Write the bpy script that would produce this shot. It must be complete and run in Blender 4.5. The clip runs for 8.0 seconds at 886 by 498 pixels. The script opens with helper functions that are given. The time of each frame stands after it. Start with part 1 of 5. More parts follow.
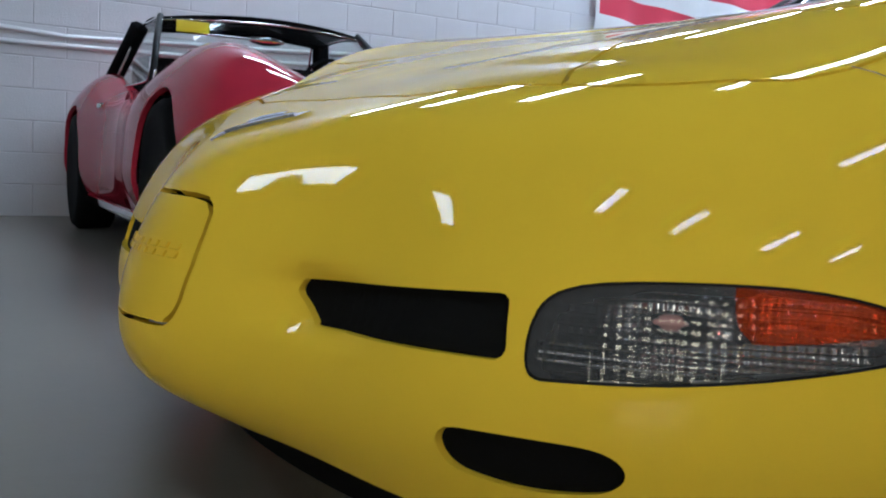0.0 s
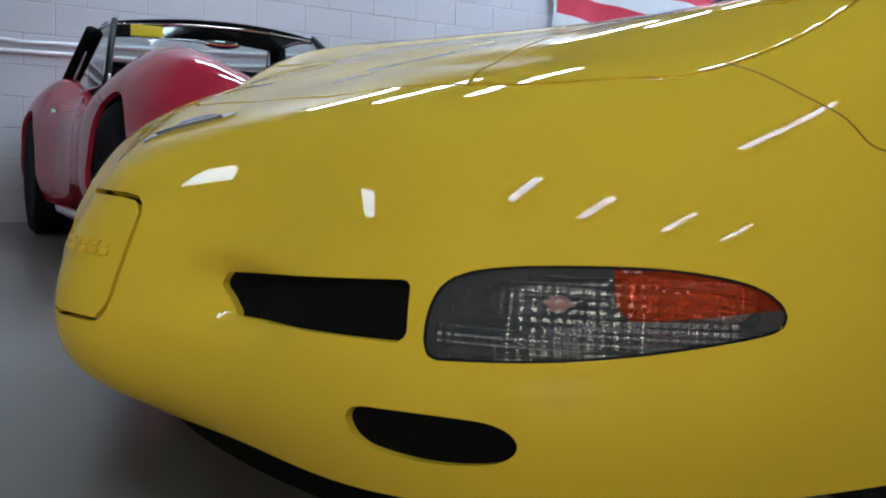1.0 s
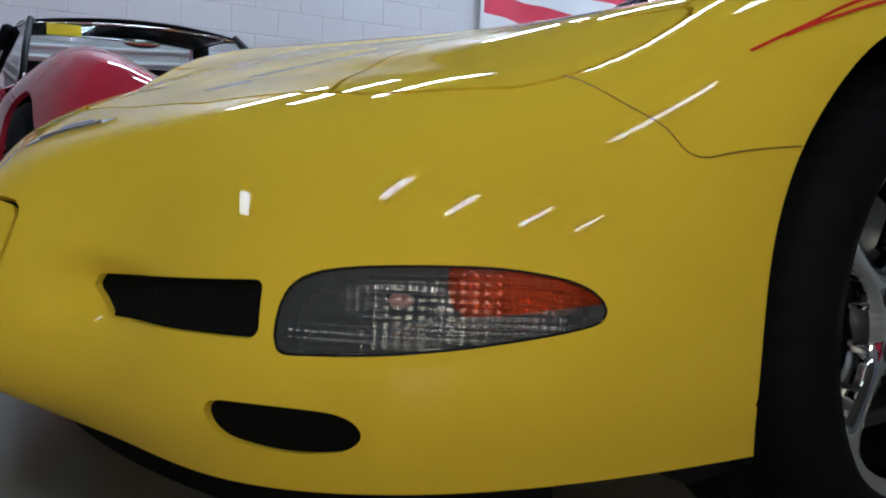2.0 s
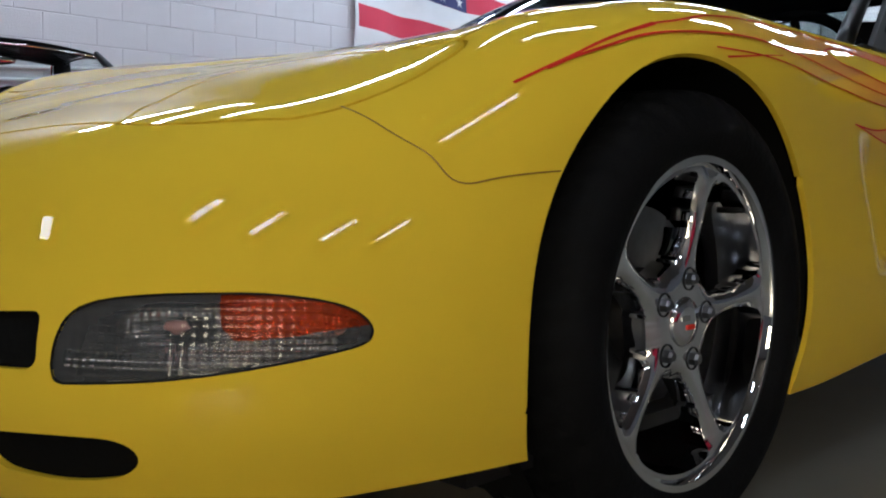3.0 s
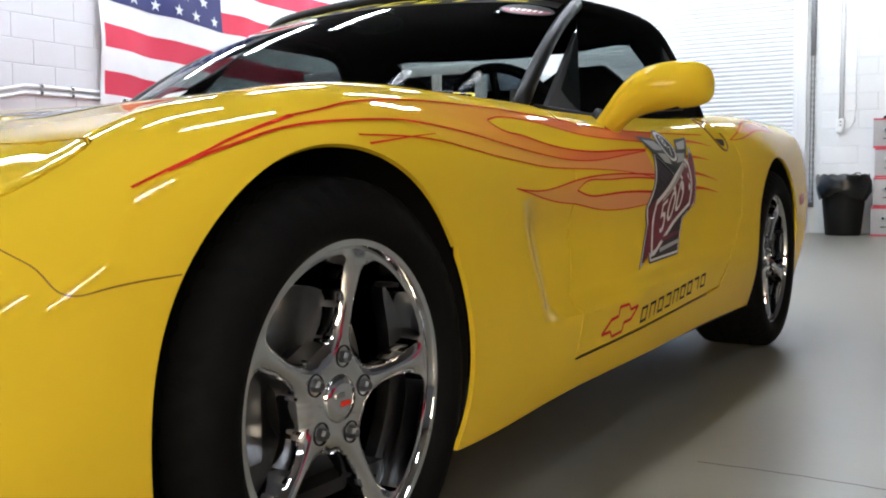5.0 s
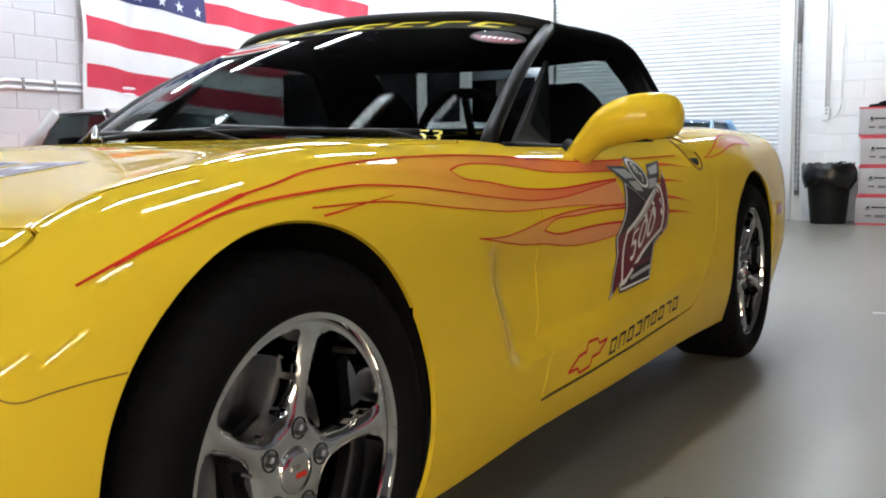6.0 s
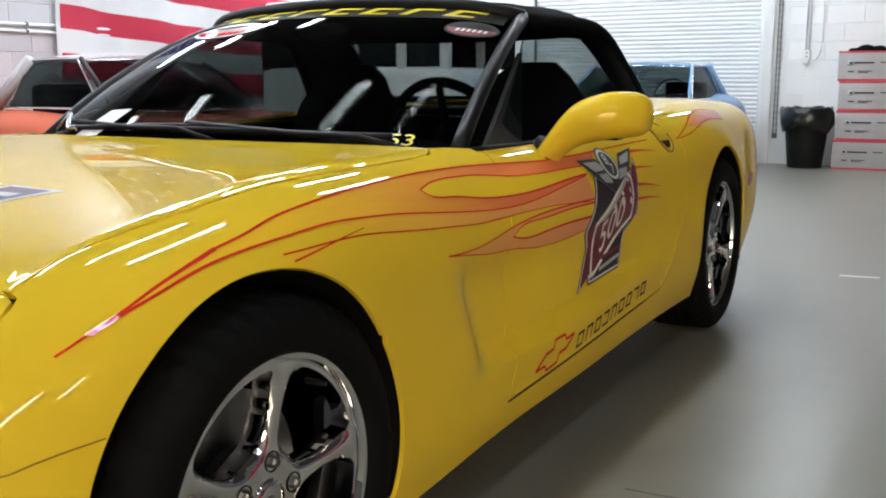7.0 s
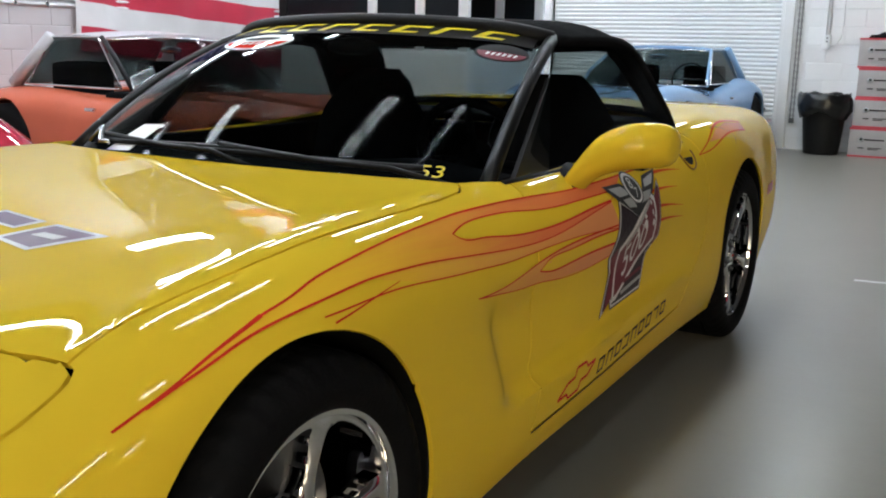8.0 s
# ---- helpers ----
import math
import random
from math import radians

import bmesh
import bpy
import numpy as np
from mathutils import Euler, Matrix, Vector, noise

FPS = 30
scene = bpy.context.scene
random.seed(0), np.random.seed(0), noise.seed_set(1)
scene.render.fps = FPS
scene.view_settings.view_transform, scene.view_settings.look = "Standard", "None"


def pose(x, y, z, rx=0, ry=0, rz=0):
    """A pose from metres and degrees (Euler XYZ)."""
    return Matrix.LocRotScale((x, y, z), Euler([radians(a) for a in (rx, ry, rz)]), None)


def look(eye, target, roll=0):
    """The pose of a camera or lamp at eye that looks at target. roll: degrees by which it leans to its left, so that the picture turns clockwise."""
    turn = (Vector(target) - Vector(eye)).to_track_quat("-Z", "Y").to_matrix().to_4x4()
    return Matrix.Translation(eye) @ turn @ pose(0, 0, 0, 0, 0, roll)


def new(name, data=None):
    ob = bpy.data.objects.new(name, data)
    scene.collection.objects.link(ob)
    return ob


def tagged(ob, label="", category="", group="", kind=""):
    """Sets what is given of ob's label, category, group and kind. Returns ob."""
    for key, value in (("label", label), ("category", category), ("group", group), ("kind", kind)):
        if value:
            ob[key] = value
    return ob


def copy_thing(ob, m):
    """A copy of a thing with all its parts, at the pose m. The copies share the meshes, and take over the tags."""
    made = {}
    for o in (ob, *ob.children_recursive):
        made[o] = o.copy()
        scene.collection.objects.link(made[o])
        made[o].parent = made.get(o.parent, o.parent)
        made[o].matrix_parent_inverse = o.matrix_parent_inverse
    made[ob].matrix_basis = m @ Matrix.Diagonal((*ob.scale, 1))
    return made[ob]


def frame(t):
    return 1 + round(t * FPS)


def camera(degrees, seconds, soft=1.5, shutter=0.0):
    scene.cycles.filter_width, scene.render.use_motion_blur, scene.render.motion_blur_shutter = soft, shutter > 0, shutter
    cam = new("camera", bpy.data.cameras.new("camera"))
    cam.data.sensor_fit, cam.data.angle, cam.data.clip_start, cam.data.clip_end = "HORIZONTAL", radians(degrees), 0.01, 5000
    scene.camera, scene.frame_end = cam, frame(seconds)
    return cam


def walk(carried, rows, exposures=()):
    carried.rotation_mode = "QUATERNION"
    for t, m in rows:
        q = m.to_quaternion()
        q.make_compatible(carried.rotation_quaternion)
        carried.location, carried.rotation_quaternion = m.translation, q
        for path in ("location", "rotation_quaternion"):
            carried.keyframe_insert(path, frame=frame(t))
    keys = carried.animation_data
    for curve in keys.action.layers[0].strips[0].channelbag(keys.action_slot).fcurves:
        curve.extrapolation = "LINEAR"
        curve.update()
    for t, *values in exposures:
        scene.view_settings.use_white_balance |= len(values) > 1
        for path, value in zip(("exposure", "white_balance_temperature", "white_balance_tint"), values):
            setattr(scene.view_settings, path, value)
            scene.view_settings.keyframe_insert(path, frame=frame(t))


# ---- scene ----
cam = camera(49.3, 8.0, soft=2.0)
PATH = [
    (0, (1.207, -1.292, 0.490), (-0.436, -0.166, 0.302), 2.7),
    (0.5, (1.249, -1.282, 0.493), (-0.369, -0.122, 0.311), 2.5),
    (1, (1.292, -1.275, 0.488), (-0.315, -0.099, 0.303), 1.8),
    (2.3, (1.424, -1.220, 0.501), (-0.068, 0.106, 0.325), 1.5),
    (2.5, (1.445, -1.206, 0.502), (-0.013, 0.153, 0.336), 1.2),
    (3, (1.513, -1.182, 0.521), (0.129, 0.253, 0.360), 0.8),
    (3.5, (1.568, -1.156, 0.530), (0.287, 0.370, 0.358), 0.1),
    (4, (1.598, -1.130, 0.545), (0.443, 0.493, 0.373), -0.3),
    (4.5, (1.636, -1.111, 0.578), (0.543, 0.557, 0.423), -0.1),
    (5, (1.670, -1.087, 0.626), (0.637, 0.619, 0.487), -0.4),
    (6.3, (1.727, -1.050, 0.813), (0.721, 0.666, 0.589), -0.5),
    (6.5, (1.738, -1.056, 0.850), (0.745, 0.661, 0.592), -0.3),
    (7, (1.745, -1.065, 0.940), (0.772, 0.650, 0.602), -0.1),
    (7.5, (1.738, -1.085, 1.023), (0.758, 0.619, 0.634), 0.5),
    (8, (1.711, -1.097, 1.097), (0.730, 0.597, 0.686), 1.2),
]
walk(cam, [(t, look(eye, target, roll)) for t, eye, target, roll in PATH], exposures=[(0, -0.12, 5250, 4), (1, -0.15, 5250, 3), (2.5, -0.24, 5450, 6), (3.5, 0.02, 5850, 9), (4.5, 0.49, 6150, 9), (6.5, 0.49, 6200, 7), (8, 0.15, 6150, 7)])
from mathutils.bvhtree import BVHTree

# ---- world and lights ----
world = bpy.data.worlds.new("world")
scene.world = world
world.use_nodes = True
world.node_tree.nodes["Background"].inputs[0].default_value = (0.75, 0.82, 1.0, 1)
world.node_tree.nodes["Background"].inputs[1].default_value = 0.10
scene.view_settings.exposure = 0.0


# ---- materials ----
def mat(name, color, rough=0.5, metal=0.0, coat=0.0, vary=0.0, scale=8.0, bump=0.0, bump_scale=60.0,
        emit=0.0, glass=0.0, second=None, stretch=(1, 1, 1), spec=0.5):
    m = bpy.data.materials.new(name)
    m.use_nodes = True
    nt = m.node_tree
    b = nt.nodes["Principled BSDF"]
    b.inputs["Base Color"].default_value = (*color, 1)
    b.inputs["Roughness"].default_value = rough
    b.inputs["Metallic"].default_value = metal
    b.inputs["Coat Weight"].default_value = coat
    b.inputs["Coat Roughness"].default_value = 0.008
    b.inputs["Coat IOR"].default_value = 1.28
    b.inputs["Specular IOR Level"].default_value = 0.0 if coat else spec
    if glass:
        b.inputs["Transmission Weight"].default_value = glass
        b.inputs["IOR"].default_value = 1.45
    if emit:
        b.inputs["Emission Color"].default_value = (*color, 1)
        b.inputs["Emission Strength"].default_value = emit
    tex = nt.nodes.new("ShaderNodeTexCoord")
    mp = nt.nodes.new("ShaderNodeMapping")
    mp.inputs["Scale"].default_value = stretch
    nt.links.new(tex.outputs["Object"], mp.inputs[0])
    if vary:
        n1 = nt.nodes.new("ShaderNodeTexNoise")
        n1.inputs["Scale"].default_value = scale
        n1.inputs["Detail"].default_value = 8
        n1.inputs["Roughness"].default_value = 0.62
        nt.links.new(mp.outputs[0], n1.inputs["Vector"])
        ramp = nt.nodes.new("ShaderNodeMapRange")
        ramp.inputs["From Min"].default_value = 0.3
        ramp.inputs["From Max"].default_value = 0.7
        nt.links.new(n1.outputs["Fac"], ramp.inputs["Value"])
        mix = nt.nodes.new("ShaderNodeMix")
        mix.data_type = "RGBA"
        dark = second or tuple(c * (1 - vary) for c in color)
        mix.inputs[6].default_value = (*dark, 1)
        mix.inputs[7].default_value = (*color, 1)
        nt.links.new(ramp.outputs[0], mix.inputs[0])
        nt.links.new(mix.outputs[2], b.inputs["Base Color"])
        rr = nt.nodes.new("ShaderNodeMapRange")
        rr.inputs["To Min"].default_value = max(0.02, rough - 0.5 * vary * rough)
        rr.inputs["To Max"].default_value = min(1.0, rough + 0.5 * vary * rough)
        nt.links.new(n1.outputs["Fac"], rr.inputs["Value"])
        nt.links.new(rr.outputs[0], b.inputs["Roughness"])
    if bump:
        n2 = nt.nodes.new("ShaderNodeTexNoise")
        n2.inputs["Scale"].default_value = bump_scale
        n2.inputs["Detail"].default_value = 6
        nt.links.new(mp.outputs[0], n2.inputs["Vector"])
        bp = nt.nodes.new("ShaderNodeBump")
        bp.inputs["Strength"].default_value = bump
        bp.inputs["Distance"].default_value = 0.01
        nt.links.new(n2.outputs["Fac"], bp.inputs["Height"])
        nt.links.new(bp.outputs[0], b.inputs["Normal"])
    return m


YELLOW = mat("yellow_paint", (0.78, 0.535, 0.030), 0.35, coat=0.8, vary=0.05, scale=3)
BLACK = mat("black_trim", (0.010, 0.010, 0.011), 0.5, spec=0.12)
RUBBER = mat("tyre_rubber", (0.007, 0.007, 0.0075), 0.65, vary=0.25, scale=14, bump=0.15, bump_scale=120, spec=0.05)
CHROME = mat("chrome", (0.88, 0.88, 0.90), 0.03, 1.0)
FLOOR = mat("painted_concrete", (0.240, 0.226, 0.190), 0.30, vary=0.15, scale=1.3, bump=0.03, bump_scale=25, spec=0.35)
GREYWALL = mat("grey_wall_paint", (0.16, 0.16, 0.17), 0.6, vary=0.1, scale=1.5, bump=0.2, bump_scale=60)
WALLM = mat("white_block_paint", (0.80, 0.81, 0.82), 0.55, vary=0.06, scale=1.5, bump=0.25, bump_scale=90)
CLOTH = mat("black_canvas", (0.0045, 0.0045, 0.005), 0.9, spec=0.04, bump=0.3, bump_scale=900)
GLASS = mat("tinted_glass", (0.27, 0.31, 0.305), 0.0, glass=1.0)
GLASS.node_tree.nodes["Principled BSDF"].inputs["IOR"].default_value = 1.06
CLEAR = mat("clear_glass", (0.85, 0.88, 0.87), 0.0, glass=1.0)
CLEAR.node_tree.nodes["Principled BSDF"].inputs["IOR"].default_value = 1.10
TUBE = mat("fluorescent_tube", (0.93, 0.97, 1.0), 0.5, emit=54.0)
PANELGLOW = mat("light_panel_diffuser", (0.95, 0.97, 1.0), 0.5, emit=24.0)
SUNLIT = mat("warm_daylight", (1.0, 0.82, 0.56), 0.9, emit=18.0)
RED = mat("red_paint", (0.45, 0.028, 0.055), 0.3, coat=1.0, vary=0.1, scale=3)
ORANGE = mat("orange_paint", (0.62, 0.145, 0.08), 0.3, coat=1.0, vary=0.1, scale=3)
BLUE = mat("blue_paint", (0.22, 0.36, 0.58), 0.3, coat=1.0, vary=0.1, scale=3)


LINER = mat("arch_liner", (0.006, 0.006, 0.006), 0.95, bump=0.2, bump_scale=80, spec=0.05)
SATIN = mat("satin_metal", (0.62, 0.62, 0.62), 0.22, 1.0)
DARKMETAL = mat("dark_metal", (0.20, 0.20, 0.21), 0.35, 1.0, vary=0.3, scale=30)
PALE = mat("pale_bulb", (0.45, 0.22, 0.20), 0.1)
REDDECAL = mat("red_decal", (0.60, 0.035, 0.02), 0.3, coat=0.6, vary=0.1, scale=6)

YELLOWDECAL = mat("yellow_vinyl", (0.75, 0.62, 0.02), 0.35)
WHITEDECAL = mat("white_vinyl", (0.75, 0.75, 0.75), 0.35)
SILVERDECAL = mat("silver_vinyl", (0.42, 0.44, 0.45), 0.35, vary=0.15, scale=12)
CHARCOAL = mat("charcoal_vinyl", (0.022, 0.024, 0.028), 0.35, spec=0.2)
SMOKE = mat("dark_vinyl", (0.010, 0.009, 0.009), 0.5, spec=0.06)
DUSK = mat("plum_vinyl", (0.022, 0.010, 0.016), 0.35, spec=0.2)
ROSE = mat("rose_red_vinyl", (0.16, 0.010, 0.025), 0.35, spec=0.2)
PURPLE = mat("purple_vinyl", (0.07, 0.012, 0.06), 0.35)
GOLDSHADE = mat("seam_shade", (0.22, 0.11, 0.005), 0.5)
PILLAR = mat("black_pillar", (0.005, 0.005, 0.005), 0.4, spec=0.25)
VINYL = mat("black_leather", (0.007, 0.007, 0.008), 0.85, spec=0.02, bump=0.15, bump_scale=200)
FLAMERED = mat("flame_red", (0.66, 0.10, 0.02), 0.3, coat=0.8)

# west wall blocks: a step greyer than the north wall's white
WESTM = mat("pale_grey_block", (0.51, 0.50, 0.53), 0.55, vary=0.08, scale=1.5, bump=0.25, bump_scale=90)
JOINT = mat("mortar_joint", (0.77, 0.78, 0.79), 0.8, vary=0.1, scale=4)
CEIL = mat("grey_ceiling", (0.08, 0.08, 0.085), 0.9, vary=0.2, scale=2)
JOINTDARK = mat("crack_dark", (0.07, 0.065, 0.06), 0.8)
PALEPAINT = mat("white_enamel", (0.74, 0.75, 0.76), 0.35, vary=0.06, scale=5)
SHUTTER = mat("shutter_paint", (0.70, 0.72, 0.73), 0.4, vary=0.08, scale=3, stretch=(1, 1, 4))
BINPLASTIC = mat("black_plastic", (0.008, 0.008, 0.008), 0.5, spec=0.25)
BAG = mat("bin_liner", (0.010, 0.010, 0.010), 0.22, bump=0.5, bump_scale=35)
CARTON = mat("printed_carton", (0.40, 0.38, 0.38), 0.6, vary=0.12, scale=9)
REDBAND = mat("red_print", (0.50, 0.04, 0.06), 0.5)
CONDUIT = mat("grey_conduit", (0.66, 0.66, 0.68), 0.35, 0.3)
FLAGRED = mat("flag_red", (0.42, 0.015, 0.045), 0.75, vary=0.1, scale=5, bump=0.15, bump_scale=400)
FLAGWHITE = mat("flag_white", (0.62, 0.62, 0.64), 0.75, vary=0.08, scale=5, bump=0.15, bump_scale=400)
FLAGBLUE = mat("flag_blue", (0.018, 0.020, 0.10), 0.75, vary=0.1, scale=5, bump=0.15, bump_scale=400)
PALEROOF = mat("pale_vinyl_roof", (0.55, 0.54, 0.58), 0.35, vary=0.08, scale=6)
SMOKEGLASS = mat("dark_glass", (0.01, 0.012, 0.014), 0.04, coat=0.5)


def flame(name, front, back, y0, y1):
    """Airbrushed paint that turns from one colour to another along the flank."""
    m = mat(name, front, 0.30, coat=1.0)
    nt = m.node_tree
    b = nt.nodes["Principled BSDF"]
    tex = nt.nodes.new("ShaderNodeTexCoord")
    sep = nt.nodes.new("ShaderNodeSeparateXYZ")
    nt.links.new(tex.outputs["Object"], sep.inputs[0])
    mr = nt.nodes.new("ShaderNodeMapRange")
    mr.inputs["From Min"].default_value, mr.inputs["From Max"].default_value = y0, y1
    no = nt.nodes.new("ShaderNodeTexNoise")
    no.inputs["Scale"].default_value = 7
    ad = nt.nodes.new("ShaderNodeMath")
    ad.operation = "MULTIPLY_ADD"
    nt.links.new(no.outputs["Fac"], ad.inputs[0])
    ad.inputs[1].default_value = 0.35
    nt.links.new(sep.outputs["Y"], ad.inputs[2])
    nt.links.new(ad.outputs[0], mr.inputs["Value"])
    mix = nt.nodes.new("ShaderNodeMix")
    mix.data_type = "RGBA"
    mix.inputs[6].default_value, mix.inputs[7].default_value = (*front, 1), (*back, 1)
    nt.links.new(mr.outputs[0], mix.inputs[0])
    nt.links.new(mix.outputs[2], b.inputs["Base Color"])
    return m


FLAME = flame("flame_paint", (0.80, 0.50, 0.030), (0.74, 0.19, 0.07), 0.25, 1.1)
FLAMEPALE = flame("pale_flame_paint", (0.80, 0.50, 0.03), (0.76, 0.30, 0.11), 0.3, 1.3)


def lens(name, color, glass=0.92, metal=0.0, rough=0.04, fine=1.0, deep=0.25):
    """Plastic or foil with a fine moulded grid."""
    m = mat(name, color, rough, metal, glass=glass)
    nt = m.node_tree
    b = nt.nodes["Principled BSDF"]
    tex = nt.nodes.new("ShaderNodeTexCoord")
    made = []
    for turn in (45, 0):
        mp = nt.nodes.new("ShaderNodeMapping")
        mp.inputs["Rotation"].default_value = (0, 0, radians(-turn))
        nt.links.new(tex.outputs["Object"], mp.inputs[0])
        wv = nt.nodes.new("ShaderNodeTexWave")
        wv.bands_direction = "X" if turn else "Z"
        wv.inputs["Scale"].default_value = (28 if turn else 38) * fine
        nt.links.new(mp.outputs[0], wv.inputs["Vector"])
        made.append(wv)
    mul = nt.nodes.new("ShaderNodeMath")
    mul.operation = "ADD"
    nt.links.new(made[0].outputs["Fac"], mul.inputs[0])
    nt.links.new(made[1].outputs["Fac"], mul.inputs[1])
    bp = nt.nodes.new("ShaderNodeBump")
    bp.inputs["Strength"].default_value = deep
    bp.inputs["Distance"].default_value = 0.0015
    nt.links.new(mul.outputs[0], bp.inputs["Height"])
    nt.links.new(bp.outputs[0], b.inputs["Normal"])
    b.inputs["IOR"].default_value = 1.3 if glass else 1.5
    return m


LENS = lens("clear_ribbed_plastic", (0.70, 0.71, 0.74))
AMBER = lens("amber_ribbed_plastic", (0.80, 0.085, 0.02))
LAMPBACK = lens("lamp_housing", (0.06, 0.06, 0.065), 0.0, 1.0, 0.16, 1.3, 1.0)
FOIL = lens("reflector_foil", (0.80, 0.80, 0.82), 0.0, 1.0, 0.14, 1.6, 1.0)
DARKFOIL = lens("reflector_bowl", (0.42, 0.42, 0.45), 0.0, 1.0, 0.10, 1.3, 1.0)
AMBER.node_tree.nodes["Principled BSDF"].inputs["Transmission Weight"].default_value = 0.75


# ---- mesh helpers ----
def part(name, bm, material, parent=None, label="", smooth=True, angle=None):
    me = bpy.data.meshes.new(name)
    bm.normal_update()
    bm.to_mesh(me)
    bm.free()
    if smooth:
        me.polygons.foreach_set("use_smooth", [True] * len(me.polygons))
        if angle:
            me.set_sharp_from_angle(angle=radians(angle))
    for m in material if isinstance(material, (list, tuple)) else [material]:
        me.materials.append(m)
    ob = new(name, me)
    if parent is not None:
        ob.parent = parent
    if label:
        tagged(ob, label)
    return ob


def thing(name, label, category, at=(0, 0, 0), turn=0, group="", kind=""):
    ob = new(name)
    ob.matrix_basis = pose(*at, 0, 0, turn)
    return tagged(ob, label, category, group, kind)


def box(x0, x1, y0, y1, z0, z1, bevel=0.0, bm=None, segs=2):
    made = bmesh.new()
    bmesh.ops.create_cube(made, size=1)
    for v in made.verts:
        v.co = Vector(((x0 + x1) / 2 + v.co.x * (x1 - x0), (y0 + y1) / 2 + v.co.y * (y1 - y0), (z0 + z1) / 2 + v.co.z * (z1 - z0)))
    if bevel:
        bmesh.ops.bevel(made, geom=made.edges[:], offset=bevel, segments=segs, profile=0.6, affect="EDGES")
    return join(bm, made)


def join(bm, made):
    if bm is None:
        return made
    me = bpy.data.meshes.new("tmp")
    made.to_mesh(me)
    made.free()
    bm.from_mesh(me)
    bpy.data.meshes.remove(me)
    return bm


def lathe(profile, n=48, axis="x", bm=None, at=(0, 0, 0), closed=False):
    """Turns (along, radius) pairs round an axis."""
    bm = bm or bmesh.new()
    rings = []
    for a, r in profile:
        ring = []
        for i in range(n):
            w = 2 * math.pi * i / n
            c, s = r * math.cos(w), r * math.sin(w)
            p = {"x": (a, c, s), "y": (c, a, s), "z": (c, s, a)}[axis]
            ring.append(bm.verts.new(Vector(p) + Vector(at)))
        rings.append(ring)
    pairs = list(zip(rings, rings[1:])) + ([(rings[-1], rings[0])] if closed else [])
    for a, b in pairs:
        for i in range(n):
            bm.faces.new((a[i], a[(i + 1) % n], b[(i + 1) % n], b[i]))
    if not closed:
        for ring in (rings[0], rings[-1]):
            if (ring[0].co - ring[n // 2].co).length > 1e-4:
                bm.faces.new(ring)
    bmesh.ops.recalc_face_normals(bm, faces=bm.faces[:])
    return bm


def tube(points, r, n=8, bm=None, closed=False):
    """A round bar of radius r along points."""
    bm = bm or bmesh.new()
    pts = [Vector(p) for p in points]
    rings = []
    for i, p in enumerate(pts):
        a = pts[i - 1] if (i or closed) else p
        b = pts[(i + 1) % len(pts)] if (i + 1 < len(pts) or closed) else p
        d = (b - a).normalized()
        side = d.cross(Vector((0, 0, 1)))
        side = (side if side.length > 0.05 else d.cross(Vector((1, 0, 0)))).normalized()
        up = side.cross(d)
        rr = r[i] if isinstance(r, (list, tuple)) else r
        rings.append([bm.verts.new(p + rr * (math.cos(2 * math.pi * k / n) * side + math.sin(2 * math.pi * k / n) * up)) for k in range(n)])
    for a, b in list(zip(rings, rings[1:])) + ([(rings[-1], rings[0])] if closed else []):
        for k in range(n):
            bm.faces.new((a[k], a[(k + 1) % n], b[(k + 1) % n], b[k]))
    if not closed:
        bm.faces.new(rings[0][::-1])
        bm.faces.new(rings[-1])
    return bm


def natural(knots, values, at):
    """Natural cubic spline through values (n, k) at knots, evaluated at the places at."""
    x, y, q = np.asarray(knots, float), np.asarray(values, float), np.asarray(at, float)
    n, h = len(x), np.diff(x)
    a = np.eye(n)
    rhs = np.zeros_like(y)
    for i in range(1, n - 1):
        a[i, i - 1:i + 2] = h[i - 1], 2 * (h[i - 1] + h[i]), h[i]
        rhs[i] = 6 * ((y[i + 1] - y[i]) / h[i] - (y[i] - y[i - 1]) / h[i - 1])
    m = np.linalg.solve(a, rhs)
    i = np.clip(np.searchsorted(x, q) - 1, 0, n - 2)
    hh = h[i][:, None]
    l, r = (x[i + 1] - q)[:, None], (q - x[i])[:, None]
    return (m[i] * l ** 3 + m[i + 1] * r ** 3) / (6 * hh) + (y[i] / hh - m[i] * hh / 6) * l + (y[i + 1] / hh - m[i + 1] * hh / 6) * r


def smooth_line(points, n):
    p = np.asarray(points, float)
    k = np.r_[0, np.cumsum(np.linalg.norm(np.diff(p, axis=0), axis=1))]
    return natural(k, p, np.linspace(0, k[-1], n))


def step(a, b, x):
    t = min(1.0, max(0.0, (x - a) / (b - a)))
    return t * t * (3 - 2 * t)


def outline(points, r=0.0):
    """A signed distance to a closed polygon in the plane, its corners rounded by r."""
    p = [tuple(q) for q in points]

    def f(x, y):
        d, inside = 1e9, False
        for i in range(len(p)):
            (ax, ay), (bx, by) = p[i - 1], p[i]
            ex, ey, wx, wy = bx - ax, by - ay, x - ax, y - ay
            t = min(1.0, max(0.0, (wx * ex + wy * ey) / (ex * ex + ey * ey + 1e-12)))
            d = min(d, math.hypot(wx - t * ex, wy - t * ey))
            if (ay > y) != (by > y) and x < ax + (y - ay) * ex / (ey or 1e-12):
                inside = not inside
        return (-d if inside else d) - r
    return f


